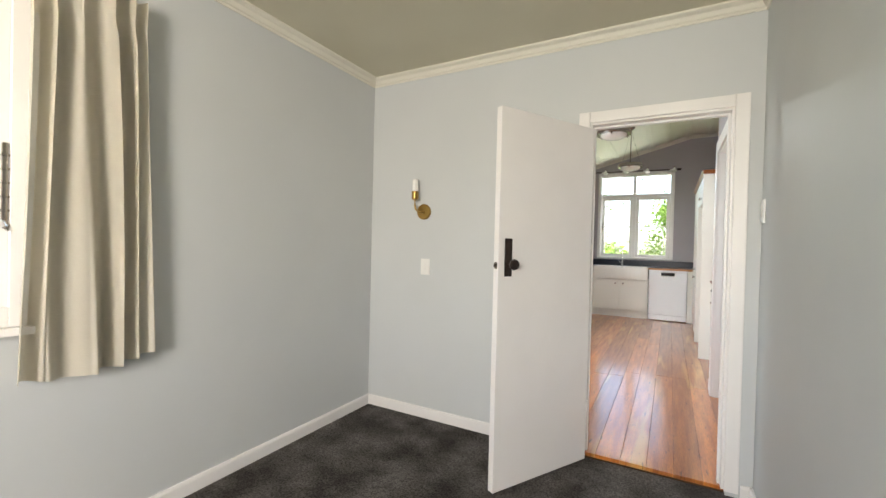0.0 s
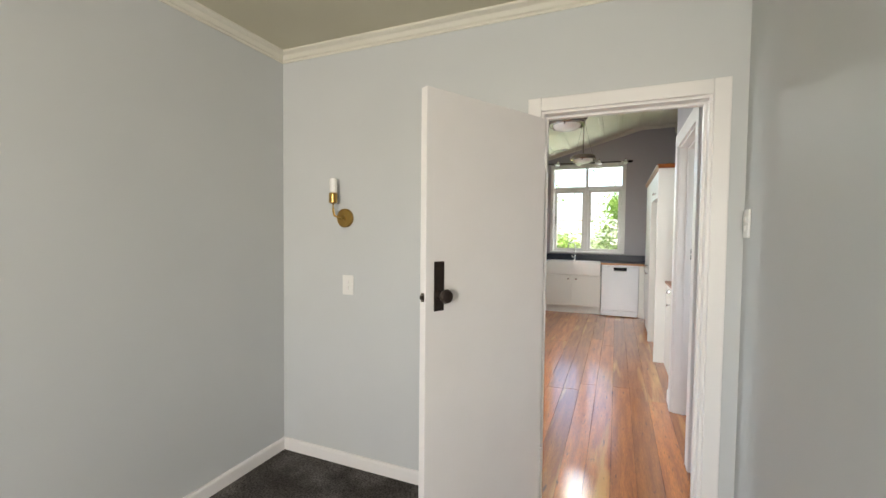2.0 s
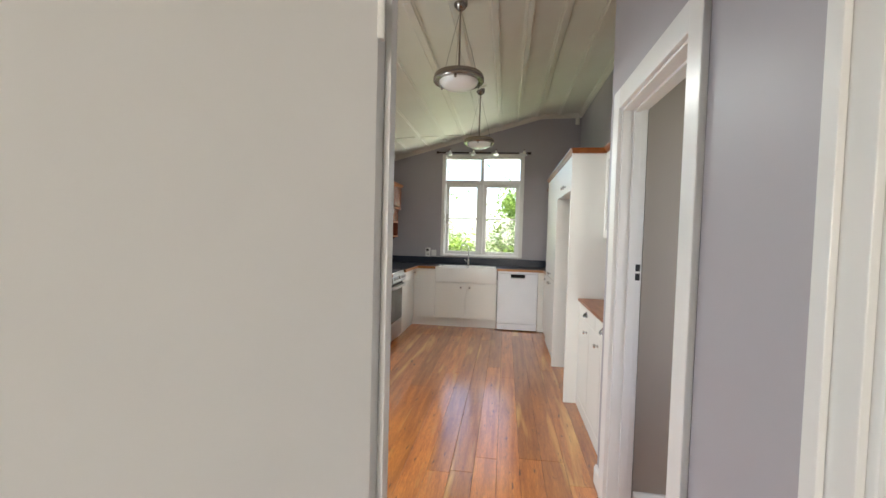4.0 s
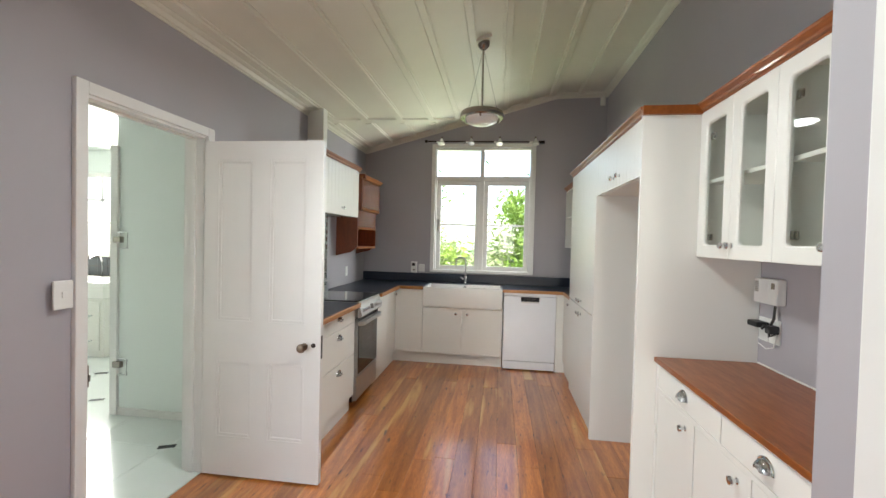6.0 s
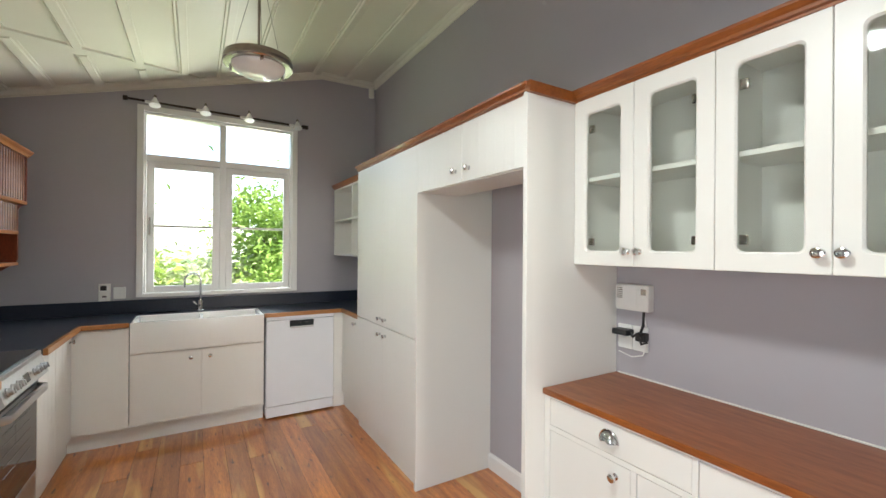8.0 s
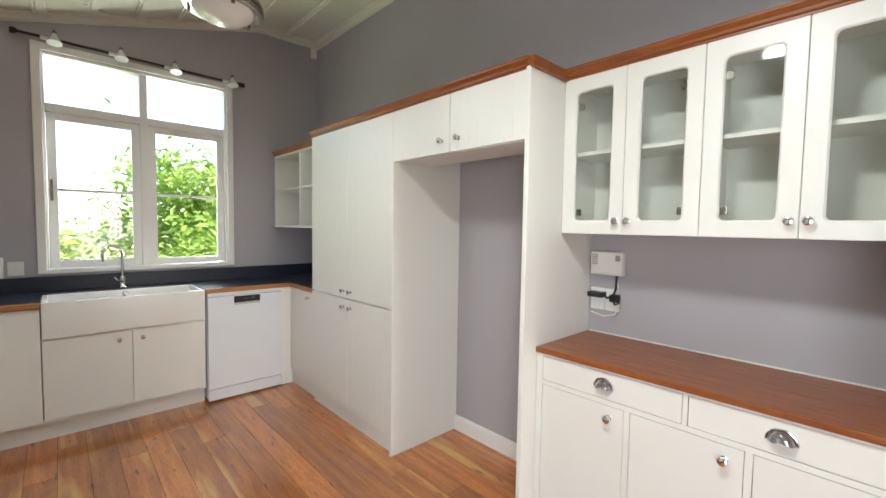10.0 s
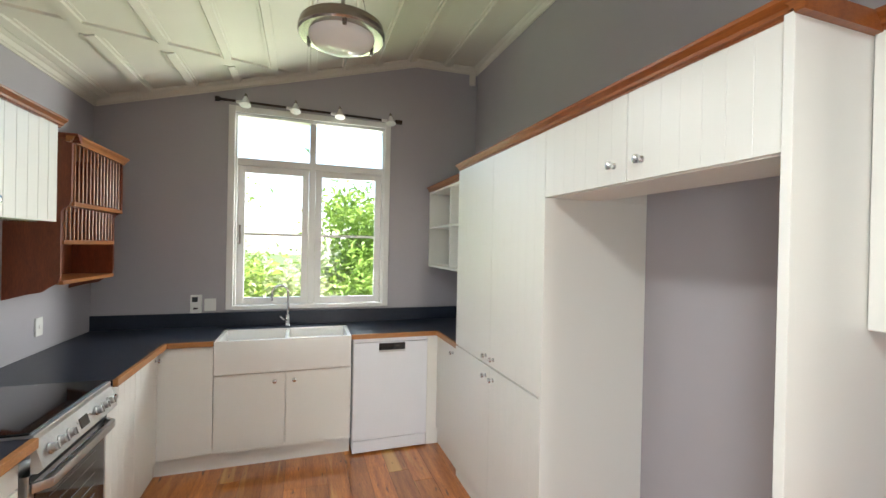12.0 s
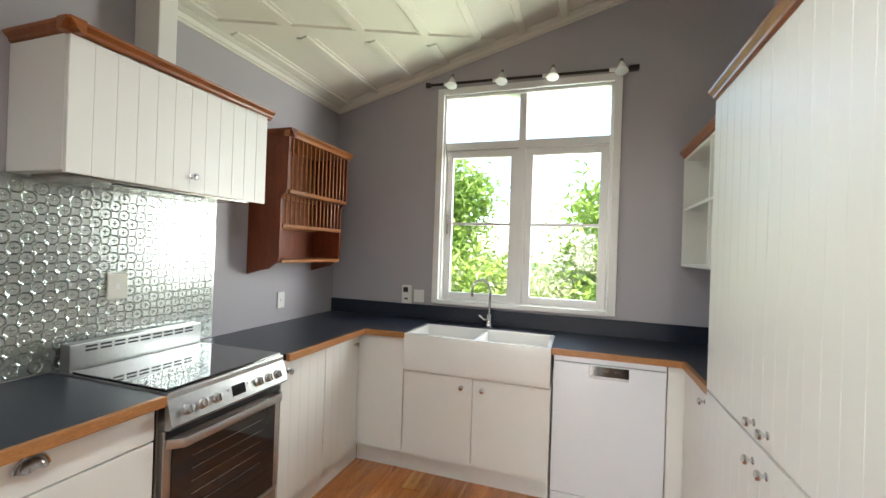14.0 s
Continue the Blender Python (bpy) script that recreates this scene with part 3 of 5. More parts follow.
# wall light
sc = thing("wall_sconce", "aged brass wall light with a clear glass tube", "wall lamp", (-1.555, 2.60, 1.51))
part("backplate", lathe([(0.058, 0), (0.058, 0.012), (0.052, 0.017), (0.012, 0.018), (0.012, 0.03)], 28, T(-1.555, 2.609, 1.51) @ RX(90)), BRASS, sc, "", True)
part("arm", tube([(-1.555, 2.585, 1.51), (-1.575, 2.565, 1.51), (-1.60, 2.555, 1.525), (-1.606, 2.553, 1.56), (-1.606, 2.553, 1.60)], 0.007), BRASS, sc, "", True)
part("lamp_cup", lathe([(0.012, 0), (0.026, 0.006), (0.026, 0.062), (0.020, 0.066)], 20, T(-1.606, 2.553, 1.595)), BRASS, sc, "", True)
part("glass_tube", lathe([(0.019, 0), (0.023, 0.004), (0.023, 0.085), (0.019, 0.088)], 20, T(-1.606, 2.553, 1.66)), OPAL, sc, "pale glass bulb tube", True)
switch_plate(T(-1.533, 2.609, 1.10), 0.078, 0.12, "white plastic double switch below the wall light", 2)
switch_plate(T(0.4795, 2.545, 1.475) @ RZ(-90), 0.075, 0.118, "white plastic switch beside the bedroom doorway", 2)

# ---- kitchen, west side ----
switch_plate(T(KX0, 4.485, 1.235) @ RZ(90), 0.08, 0.12, "white plastic double switch on the mauve wall", 2)
switch_plate(T(KX0, 4.895, 1.235) @ RZ(90) @ T(0, -0.025, 0), 0.08, 0.12, "white plastic switch on the door architrave", 1)

# open panelled bathroom door, hinged on its far jamb
bd = thing("panelled_door", "white four-panel timber door standing open", "door", (-2.13, 5.755, 0.01))
BM_ = T(-2.128, 5.735, 0.012)
W_, H_ = 0.765, 2.058
bm = bmesh.new()
PAN = [(0.095, 0.325, 0.965, 1.945), (0.435, 0.665, 0.965, 1.945), (0.095, 0.325, 0.245, 0.715), (0.435, 0.665, 0.245, 0.715)]
xs, zs = sorted({0, W_, *[p[0] for p in PAN], *[p[1] for p in PAN]}), sorted({0, H_, *[p[2] for p in PAN], *[p[3] for p in PAN]})
for x0, x1 in zip(xs, xs[1:]):
    for z0, z1 in zip(zs, zs[1:]):
        if not any(p[0] <= x0 < p[1] and p[2] <= z0 < p[3] for p in PAN):
            box(x0, x1, 0, 0.036, z0, z1, 0, bm)
bmesh.ops.remove_doubles(bm, verts=bm.verts[:], dist=1e-4)
bm.transform(BM_)
part("stiles_and_rails", bm, DOOR_WHITE, bd)
for x0, x1, z0, z1 in PAN:
    part("panel", box(x0, x1, 0.011, 0.025, z0, z1, 0, None, BM_), DOOR_WHITE, bd)
    bm = bmesh.new()
    for s, (y0, y1) in enumerate(((0.003, 0.011), (0.025, 0.033))):
        for a, b, c, d in ((x0, x0 + 0.018, z0, z1), (x1 - 0.018, x1, z0, z1), (x0 + 0.018, x1 - 0.018, z0, z0 + 0.018), (x0 + 0.018, x1 - 0.018, z1 - 0.018, z1)):
            box(a, b, y0, y1, c, d, 0.003, bm)
    bm.transform(BM_)
    part("moulding", bm, DOOR_WHITE, bd)
for s in (0, 1):
    mm = BM_ @ (T(0.665, 0.0, 0.83) @ RX(90) if s == 0 else T(0.665, 0.036, 0.83) @ RX(-90))
    part("knob", lathe([(0.022, 0), (0.022, 0.003), (0.009, 0.008), (0.009, 0.028), (0.020, 0.034), (0.027, 0.046), (0.022, 0.058), (0.008, 0.061)], 20, mm), KNOB, bd, "aged bronze door knob", True)
part("escutcheon", lathe([(0.014, 0), (0.014, 0.004), (0.006, 0.005)], 16, BM_ @ T(0.722, 0.0, 0.84) @ RX(90)), BRONZE, bd, "", True)
part("lock_edge", box(0.7645, 0.7665, 0.008, 0.028, 0.76, 0.90, 0, None, BM_), BRONZE, bd)
bm = box(-2.157, -2.138, 5.0195, 5.0245, 0.80, 0.90, 0.001)
box(-2.15, -2.135, 5.023, 5.029, 0.825, 0.855, 0.001, bm)
part("strike_plate", bm, NICKEL, bpy.data.objects["door_frame_2"])
bm = bmesh.new()
for z in (1.255, 1.302):
    box(0.519, 0.541, 4.2265, 4.2305, z - 0.018, z + 0.018, 0.0005, bm)
part("strike_plate", bm, BLACK, bpy.data.objects["door_frame_3"])

# french door leaf folded outwards
fd = thing("french_door", "white glazed french door standing open outwards", "door", (-2.24, 4.25, 0.02))
FM = T(-2.262, 4.243, 0.02) @ RZ(176)
FW, FH = 0.70, 1.95
bm = bmesh.new()
box(0, 0.095, 0, 0.038, 0, FH, 0.003, bm)
box(FW - 0.095, FW, 0, 0.038, 0, FH, 0.003, bm)
box(0.095, FW - 0.095, 0.001, 0.037, 0, 0.22, 0.003, bm)
box(0.095, FW - 0.095, 0.001, 0.037, FH - 0.10, FH, 0.003, bm)
bm.transform(FM)
part("frame", bm, TRIM, fd)
zz = [0.22 + (FH - 0.32) * k / 4 for k in range(5)]
for k in range(1, 4):
    part("glazing_bar", box(0.095, FW - 0.095, 0.004, 0.034, zz[k] - 0.012, zz[k] + 0.012, 0.003, None, FM), TRIM, fd)
for k in range(4):
    g = part("pane", box(0.095, FW - 0.095, 0.017, 0.021, zz[k] + 0.012, zz[k + 1] - 0.012, 0, None, FM), GLASS, fd)
    g.visible_shadow = False
for z in (0.28, 1.05, 1.80):
    bm = rod((-2.262, 4.258, z - 0.045), (-2.262, 4.258, z + 0.045), 0.008)
    box(-2.262, -2.222, 4.2615, 4.2645, z - 0.045, z + 0.045, 0.001, bm)
    box(-2.30, -2.262, 4.2485, 4.2515, z - 0.045, z + 0.045, 0.001, bm)
    part("hinge", bm, NICKEL, fd, "", True)

# ---- bathroom ----
wall("wall_bath_south", "x", 4.45, 4.57, -6.2, -2.27, -0.1, 3.0, BATH_WALL, (), "pale mint bathroom wall")
wall("wall_bath_west", "y", -6.32, -6.2, 4.45, 8.48, -0.1, 3.0, BATH_WALL, (), "pale mint bathroom wall")
wall("wall_bath_north", "x", 8.36, 8.48, -6.2, -3.3, -0.1, 3.0, BATH_WALL, [(-6.05, -5.35, 1.28, 2.30)], "pale mint bathroom wall with a window")
wall("wall_bath_recess", "x", 6.40, 6.50, -3.42, -2.27, -0.1, 3.0, BATH_WALL, (), "pale mint wall facing the bathroom door")
wall("wall_bath_side", "y", -3.42, -3.32, 6.50, 8.36, -0.1, 3.0, BATH_WALL, (), "pale mint bathroom wall")
wall("wall_bath_lining", "y", -2.285, -2.272, 4.57, 6.40, 0.0, 2.6, BATH_WALL, [(4.95, 5.86, 0, 2.17)], "pale mint bathroom wall lining")
setting("ceiling_bathroom", box(-6.3, -2.28, 4.45, 8.48, 2.6, 2.7), BATH_WALL, "plain mint-white bathroom ceiling", "ceiling")
bm = box(-3.46, -3.395, 6.375, 6.40, 0, 2.2, 0.004)
setting("trim_bath", bm, TRIM, "white corner trim on the bathroom wall", "trim")
setting("baseboard_bath", box(-3.395, -2.29, 6.385, 6.40, 0, 0.06, 0.003), TRIM, "white bathroom skirting", "baseboard")
for z in (0.42, 1.44):
    br = thing("towel_bracket", "small chrome wall bracket on the mint wall", "bracket", (-3.36, 6.39, z), "bathroom brackets")
    part("block", box(-3.42, -3.355, 6.36, 6.399, z - 0.025, z + 0.025, 0.004), NICKEL, br)
    part("loop", tube([(-3.35, 6.38, z + 0.06), (-3.35, 6.345, z + 0.06), (-3.30, 6.345, z + 0.06), (-3.27, 6.345, z + 0.06), (-3.27, 6.345, z - 0.07), (-3.35, 6.345, z - 0.07), (-3.35, 6.38, z - 0.07)], 0.006), CHROME, br, "", True)
bw = tagged(thing("window_3", "white bathroom window of small panes", "window", (-5.7, 8.40, 1.28)), kind="structure")
flat_rect(bw, "frame", -6.05, -5.35, 8.37, 1.28, 2.30, 0.06, 0.06, TRIM)
part("bar", box(-5.72, -5.68, 8.385, 8.415, 1.34, 2.24, 0.002), TRIM, bw)
for z in (1.62, 1.93):
    part("bar", box(-5.99, -5.41, 8.385, 8.412, z - 0.015, z + 0.015, 0.002), TRIM, bw)
g = part("pane", box(-5.99, -5.41, 8.396, 8.40, 1.34, 2.24), GLASS, bw)
g.visible_shadow = False
va = thing("vanity_unit", "white vanity cabinet with a basin and tap", "vanity", (-5.55, 8.0, 0))
part("body", box(-6.19, -4.95, 7.72, 8.36, 0.0, 0.70, 0.004), CABINET, va)
for k in range(2):
    dr = part("door", box(-6.1 + k * 0.56, -5.56 + k * 0.56, 7.70, 7.719, 0.08, 0.66, 0.004), CABINET, va)
    knob(T(-5.62 + k * 0.16, 7.70, 0.52), dr)
    knob(T(-5.10, 7.70, 0.2 + 0.3 * k), dr)
part("basin", box(-6.19, -4.93, 7.68, 8.36, 0.70, 0.90, 0.03), CERAMIC, va, "white ceramic basin", True)
part("tap", tube([(-5.55, 8.25, 0.90), (-5.55, 8.25, 1.10), (-5.55, 8.22, 1.17), (-5.55, 8.15, 1.19), (-5.55, 8.08, 1.15)], 0.012), CHROME, va, "", True)
bt = setting("tile_band", box(-6.19, -4.6, 8.348, 8.3595, 0.90, 1.16), UNDER, "band of black glazed wall tiles", "tiles")
for i in range(10):
    for j in range(2):
        part("tile", box(-6.185 + i * 0.155, -6.037 + i * 0.155, 8.340, 8.349, 0.91 + j * 0.125, 1.03 + j * 0.125, 0.002), DARK_TILE, bt)

# ---- kitchen window, north ----
kw = tagged(thing("window_1", "white timber kitchen window of two sashes and two toplights", "window", (-0.56, 8.9, 1.08)), kind="structure")
bm = bmesh.new()
box(-1.232, -1.180, 8.835, 8.8605, 1.075, 2.765, 0.004, bm)
box(0.065, 0.117, 8.835, 8.8605, 1.075, 2.765, 0.004, bm)
box(-1.180, 0.065, 8.836, 8.8595, 2.712, 2.764, 0.004, bm)
part("architrave", bm, TRIM, kw)
part("window_sill", box(-1.18, 0.065, 8.828, 8.975, 1.072, 1.105, 0.004), TRIM, kw)
bm = bmesh.new()
box(-1.184, -1.165, 8.862, 8.975, 1.105, 2.709, 0.002, bm)
box(0.05, 0.069, 8.862, 8.975, 1.105, 2.709, 0.002, bm)
box(-1.165, 0.05, 8.862, 8.975, 2.69, 2.709, 0.002, bm)
box(-1.165, 0.05, 8.885, 8.97, 2.285, 2.345, 0.004, bm)
box(-0.592, -0.538, 8.883, 8.972, 1.105, 2.69, 0.004, bm)
part("window_frame", bm, TRIM, kw)
for x0, x1 in ((-1.163, -0.594), (-0.536, 0.048)):
    sash = flat_rect(kw, "sash", x0, x1, 8.905, 1.108, 2.283, 0.055, 0.038, TRIM)
    part("glazing_bar", box(x0 + 0.055, x1 - 0.055, 8.912, 8.935, 1.695, 1.717, 0.002), TRIM, kw)
    g = part("pane", box(x0 + 0.05, x1 - 0.05, 8.922, 8.926, 1.16, 2.23), GLASS, kw)
    g.visible_shadow = False
    g = part("pane", box(x0, x1, 8.924, 8.928, 2.347, 2.688), GLASS, kw)
    g.visible_shadow = False
part("catch", box(-1.150, -1.135, 8.885, 8.904, 1.62, 1.78, 0.003), NICKEL, kw)

# track of spots over the window
tr = thing("spotlight_track", "dark metal track with four white glass spots", "track light", (-0.55, 8.80, 2.77))
part("bar", rod((-1.31, 8.815, 2.795), (0.205, 8.815, 2.775), 0.010), BRONZE, tr, "", True)
part("bar_end", box(0.15, 0.215, 8.80, 8.835, 2.757, 2.792, 0.004), BRONZE, tr)
part("bar_end", box(-1.33, -1.295, 8.803, 8.832, 2.778, 2.812, 0.004), BRONZE, tr)
for x in (-1.1, -0.715, -0.35, 0.10):
    z = 2.785 - (x + 1.1) * 0.0115
    part("bracket", rod((x, 8.815, z), (x, 8.859, z), 0.008), NICKEL, tr, "", True)
    sp = part("arm", box(x - 0.075, x + 0.01, 8.79, 8.812, z - 0.012, z + 0.010, 0.003), TRIM, tr)
    part("shade", lathe([(0.012, 0.045), (0.018, 0.030), (0.022, 0.02), (0.040, -0.020), (0.044, -0.032), (0.036, -0.034)], 18, T(x, 8.765, z - 0.005) @ RX(-18)), OPAL, sp, "frosted white glass shade", True)
    part("cap", lathe([(0.006, 0.075), (0.012, 0.06), (0.014, 0.044)], 14, T(x, 8.765, z - 0.005) @ RX(-18)), NICKEL, sp, "", True)

al = solid("alarm_sensor", join(box(-0.03, 0.03, -0.045, 0, -0.055, 0.055, 0.01), None, T(0.925, 8.80, 3.28) @ RZ(-25)), CREAM, "small cream motion sensor high in the corner", "sensor")
al.location.y += 0.045

# ---- pendants ----


def pendant(x, y, z, r, watts):
    top = ceil_z(x)
    p = thing("pendant_lamp", "brushed nickel pendant with a white opal bowl", "pendant lamp", (x, y, z), "kitchen pendants")
    part("rim", lathe([(r * 0.765, -0.012), (r * 0.97, -0.016), (r, -0.008), (r * 0.985, 0.0), (r, 0.008), (r * 0.985, 0.018), (r * 0.97, 0.022), (r * 0.96, 0.034), (r * 0.9, 0.042), (r * 0.78, 0.036), (r * 0.78, 0.0)], 48, T(x, y, z)), NICKEL, p, "", True)
    bowl = [(r * 0.765 * math.cos(a), -0.010 - 0.062 * math.sin(a)) for a in [math.pi / 2 * k / 8 for k in range(9)]]
    part("bowl", lathe(bowl[::-1] + [(r * 0.76, 0.0), (0.02, 0.002)], 40, T(x, y, z)), OPAL, p, "white opal glass bowl", True)
    part("stem", rod((x, y, z), (x, y, top - 0.05), 0.007), NICKEL, p, "", True)
    for k in range(3):
        a = 2 * math.pi * k / 3 + 0.5
        part("wire", rod((x + r * 0.86 * math.cos(a), y + r * 0.86 * math.sin(a), z + 0.03), (x, y, top - 0.07), 0.0015, None, 6), NICKEL, p)
        part("clip", box(-0.008, 0.008, -0.004, 0.006, -0.03, 0.02, 0.002, None, T(x + r * 0.86 * math.cos(a), y + r * 0.86 * math.sin(a), z - 0.005) @ RZ(math.degrees(a) - 90)), NICKEL, p)
    # fill disc added under the bowl; the pendant itself is unlit
    lamp = new("pendant_fill", bpy.data.lights.new("pendant_fill", "AREA"))
    lamp.data.shape, lamp.data.size, lamp.data.energy, lamp.data.color = "DISK", r * 1.4, watts, (0.94, 1.0, 0.98)
    lamp.location = (x, y, z - 0.08)
    part("canopy", lathe([(0.006, -0.085), (0.02, -0.08), (0.045, -0.055), (0.05, -0.04), (0.05, -0.012)], 28, T(x, y, top)), NICKEL, p, "", True)
    part("mounting_block", box(-0.07, 0.07, -0.07, 0.07, -0.025, 0.02, 0.004, None, T(x, y, top) @ RY(-TILT)), CREAM, p)


pendant(-0.526, 5.0, 2.57, 0.185, 6)
pendant(-0.495, 6.86, 2.525, 0.18, 2.4)

# ---- kitchen cabinets ----
TOP = 0.938
CORN = [(0, 0), (0, 0.008), (-0.010, 0.012), (-0.012, 0.022), (-0.028, 0.036), (-0.030, 0.046), (0.02, 0.046), (0.02, 0)]


def base_body(name, label, x0, x1, y0, y1, z0=0.13, z1=0.90):
    u = thing(name, label, "cabinet", ((x0 + x1) / 2, (y0 + y1) / 2, 0), "kitchen base units")
    part("body", box(x0, x1, y0, y1, z0, z1, 0.001), CABINET, u)
    return u


# west run: drawers, then cooker, then corner doors (fronts at x=-1.52)
WF = -1.545
u = base_body("drawer_unit", "cream drawer unit with three cup-handled drawers", -2.149, WF - 0.02, 6.07, 6.845)
part("kickboard", box(-2.1, -1.585, 6.085, 6.84, 0.0, 0.13), CABINET, u)
for z0, z1, zc in ((0.775, 0.895, 0.845), (0.505, 0.768, 0.70), (0.14, 0.498, 0.42)):
    d = leaf(u, T(WF, 6.075, z0) @ RZ(90), 0.765, z1 - z0, "flat", "drawer")
    cup_pull(T(WF, 6.49, zc) @ RZ(90), d, 0.074)
u = base_body("corner_unit", "cream grooved corner unit beside the cooker", -2.149, WF - 0.02, 7.495, 8.855)
part("kickboard", box(-2.1, -1.585, 7.50, 8.36, 0.0, 0.13), CABINET, u)
for y0, w, k in ((7.50, 0.385, 0.05), (7.89, 0.385, 0.335)):
    d = leaf(u, T(WF, y0, 0.14) @ RZ(90), w, 0.755, "groove")
    knob(T(WF, y0 + k, 0.835) @ RZ(90), d)
# north run (fronts at y=8.30)
NF = 8.30
u = base_body("sink_unit", "cream two-door unit under the sink", -1.215, -0.262, NF + 0.02, 8.855, 0.13, 0.70)
part("kickboard", box(-1.585, -0.262, 8.365, 8.40, 0.0, 0.13), CABINET, u)
for x0, k in ((-1.213, 0.40), (-0.735, 0.058)):
    d = leaf(u, T(x0, NF, 0.15), 0.470, 0.535, "flat")
    knob(T(x0 + k, NF, 0.625), d)
part("filler", box(WF - 0.019, -1.218, NF, NF + 0.019, 0.14, 0.895, 0.002), CABINET, u)
part("rail", box(-1.216, -0.262, NF - 0.003, NF + 0.02, 0.688, 0.699, 0.001), CABINET, u)
part("filler", box(WF - 0.019, -0.262, NF + 0.005, NF + 0.06, 0.13, 0.148, 0.001), CABINET, u)

# white dishwasher
dw = thing("dishwasher", "white freestanding dishwasher under the bench", "dishwasher", (0.045, 8.55, 0))
part("body", box(-0.252, 0.345, 8.305, 8.85, 0.03, 0.905, 0.003), WHITE_ENAMEL, dw)
part("door", box(-0.250, 0.343, 8.272, 8.304, 0.112, 0.868, 0.005), WHITE_ENAMEL, dw)
part("top_strip", box(-0.250, 0.343, 8.274, 8.304, 0.8735, 0.904, 0.004), WHITE_ENAMEL, dw)
part("plinth", box(-0.248, 0.341, 8.276, 8.33, 0.015, 0.106, 0.004), WHITE_ENAMEL, dw)
part("display", box(-0.055, 0.155, 8.2695, 8.2725, 0.808, 0.862, 0.001), BLACK_GLASS, dw, "black display and handle recess")
part("handle_lip", box(-0.055, 0.155, 8.266, 8.274, 0.792, 0.807, 0.003), STEEL, dw)
for k in range(2):
    part("button", box(0.02 + k * 0.06, 0.05 + k * 0.06, 8.2683, 8.2699, 0.838, 0.841), NICKEL, dw)

# apron sink with two bowls
sk = thing("apron_sink", "white fireclay double-bowl apron sink", "sink", (-0.75, 8.5, 0.70))
X0, X1, Y0, Y1 = -1.212, -0.268, 8.272, 8.70
for name, a, b, c, d, e, f in (
        ("apron", X0, X1, Y0, Y0 + 0.035, 0.70, 0.936), ("back_rim", X0, X1, Y1 - 0.03, Y1, 0.73, 0.936),
        ("side_rim", X0, X0 + 0.03, Y0 + 0.03, Y1 - 0.025, 0.73, 0.9355), ("side_rim", X1 - 0.03, X1, Y0 + 0.03, Y1 - 0.025, 0.73, 0.9355),
        ("divider", -0.755, -0.725, Y0 + 0.03, Y1 - 0.025, 0.73, 0.925), ("basin_floor", X0 + 0.01, X1 - 0.01, Y0 + 0.01, Y1 - 0.01, 0.715, 0.74)):
    part(name, box(a, b, c, d, e, f, 0.009), CERAMIC, sk, "", True)
for x in (-0.98, -0.50):
    part("drain", lathe([(0.04, 0), (0.04, 0.003), (0.03, 0.004), (0.028, 0.001)], 20, T(x, 8.5, 0.741)), CHROME, sk, "", True)
tp = thing("mixer_tap", "chrome gooseneck mixer tap behind the sink", "tap", (-0.745, 8.755, TOP))
part("base", lathe([(0.028, 0), (0.028, 0.006), (0.022, 0.012), (0.020, 0.085), (0.016, 0.095)], 20, T(-0.745, 8.755, TOP)), CHROME, tp, "", True)
sp = [(-0.745, 8.755, TOP + 0.09), (-0.745, 8.755, TOP + 0.27)] + [(-0.745 - 0.062 + 0.062 * math.cos(a), 8.755 - 0.02 * (1 - math.cos(a)), TOP + 0.28 + 0.062 * math.sin(a)) for a in [math.pi * k / 10 for k in range(11)]] + [(-0.869, 8.715, TOP + 0.22)]
part("spout", tube(sp, 0.010), CHROME, tp, "", True)
part("lever", tube([(-0.745, 8.74, TOP + 0.05), (-0.775, 8.70, TOP + 0.065), (-0.80, 8.67, TOP + 0.095)], 0.008), CHROME, tp, "", True)

# east run
EF = 0.435
u = base_body("east_corner_unit", "cream corner unit with a knobbed door", EF + 0.02, 0.979, 7.80, 8.855)
part("kickboard", box(EF + 0.022, EF + 0.06, 7.80, 8.37, 0.0, 0.13), CABINET, u)
part("filler", box(0.351, EF + 0.019, NF, NF + 0.019, 0.0, 0.895, 0.002), CABINET, u)
d = leaf(u, T(EF, 8.295, 0.14) @ RZ(-90), 0.49, 0.755, "groove")
knob(T(EF, 7.92, 0.845) @ RZ(-90), d)

# navy bench tops, timber nosing, upstand
bt = thing("benchtop", "navy laminate benchtop with a honey timber edge", "benchtop", (-0.5, 8.6, 0.9))
z0, z1 = 0.906, TOP
for a, b, c, d in ((-2.148, -1.516, 7.495, 8.855), (-1.516, X0 - 0.001, 8.292, 8.855), (X0 - 0.001, X1 + 0.001, 8.701, 8.855), (X1 + 0.001, 0.979, 8.292, 8.855), (0.438, 0.979, 7.79, 8.292)):
    part("laminate", box(a, b, c, d, z0, z1), NAVY, bt)
for a, b, c, d in ((-1.5155, -1.492, 7.495, 8.29), (-1.5155, X0 - 0.002, 8.268, 8.2915), (X1 + 0.002, 0.4375, 8.268, 8.2915), (0.414, 0.4375, 7.79, 8.29)):
    part("nosing", box(a, b, c, d, z0 - 0.004, z1 + 0.001, 0.004), EDGE, bt, "honey timber nosing")
bm = bmesh.new()
box(-2.148, 0.979, 8.838, 8.8595, TOP, 1.052, 0.002, bm)
part("upstand", bm, NAVY, bt)
b2 = thing("short_benchtop", "short navy benchtop over the drawer unit", "benchtop", (-1.8, 6.45, 0.9))
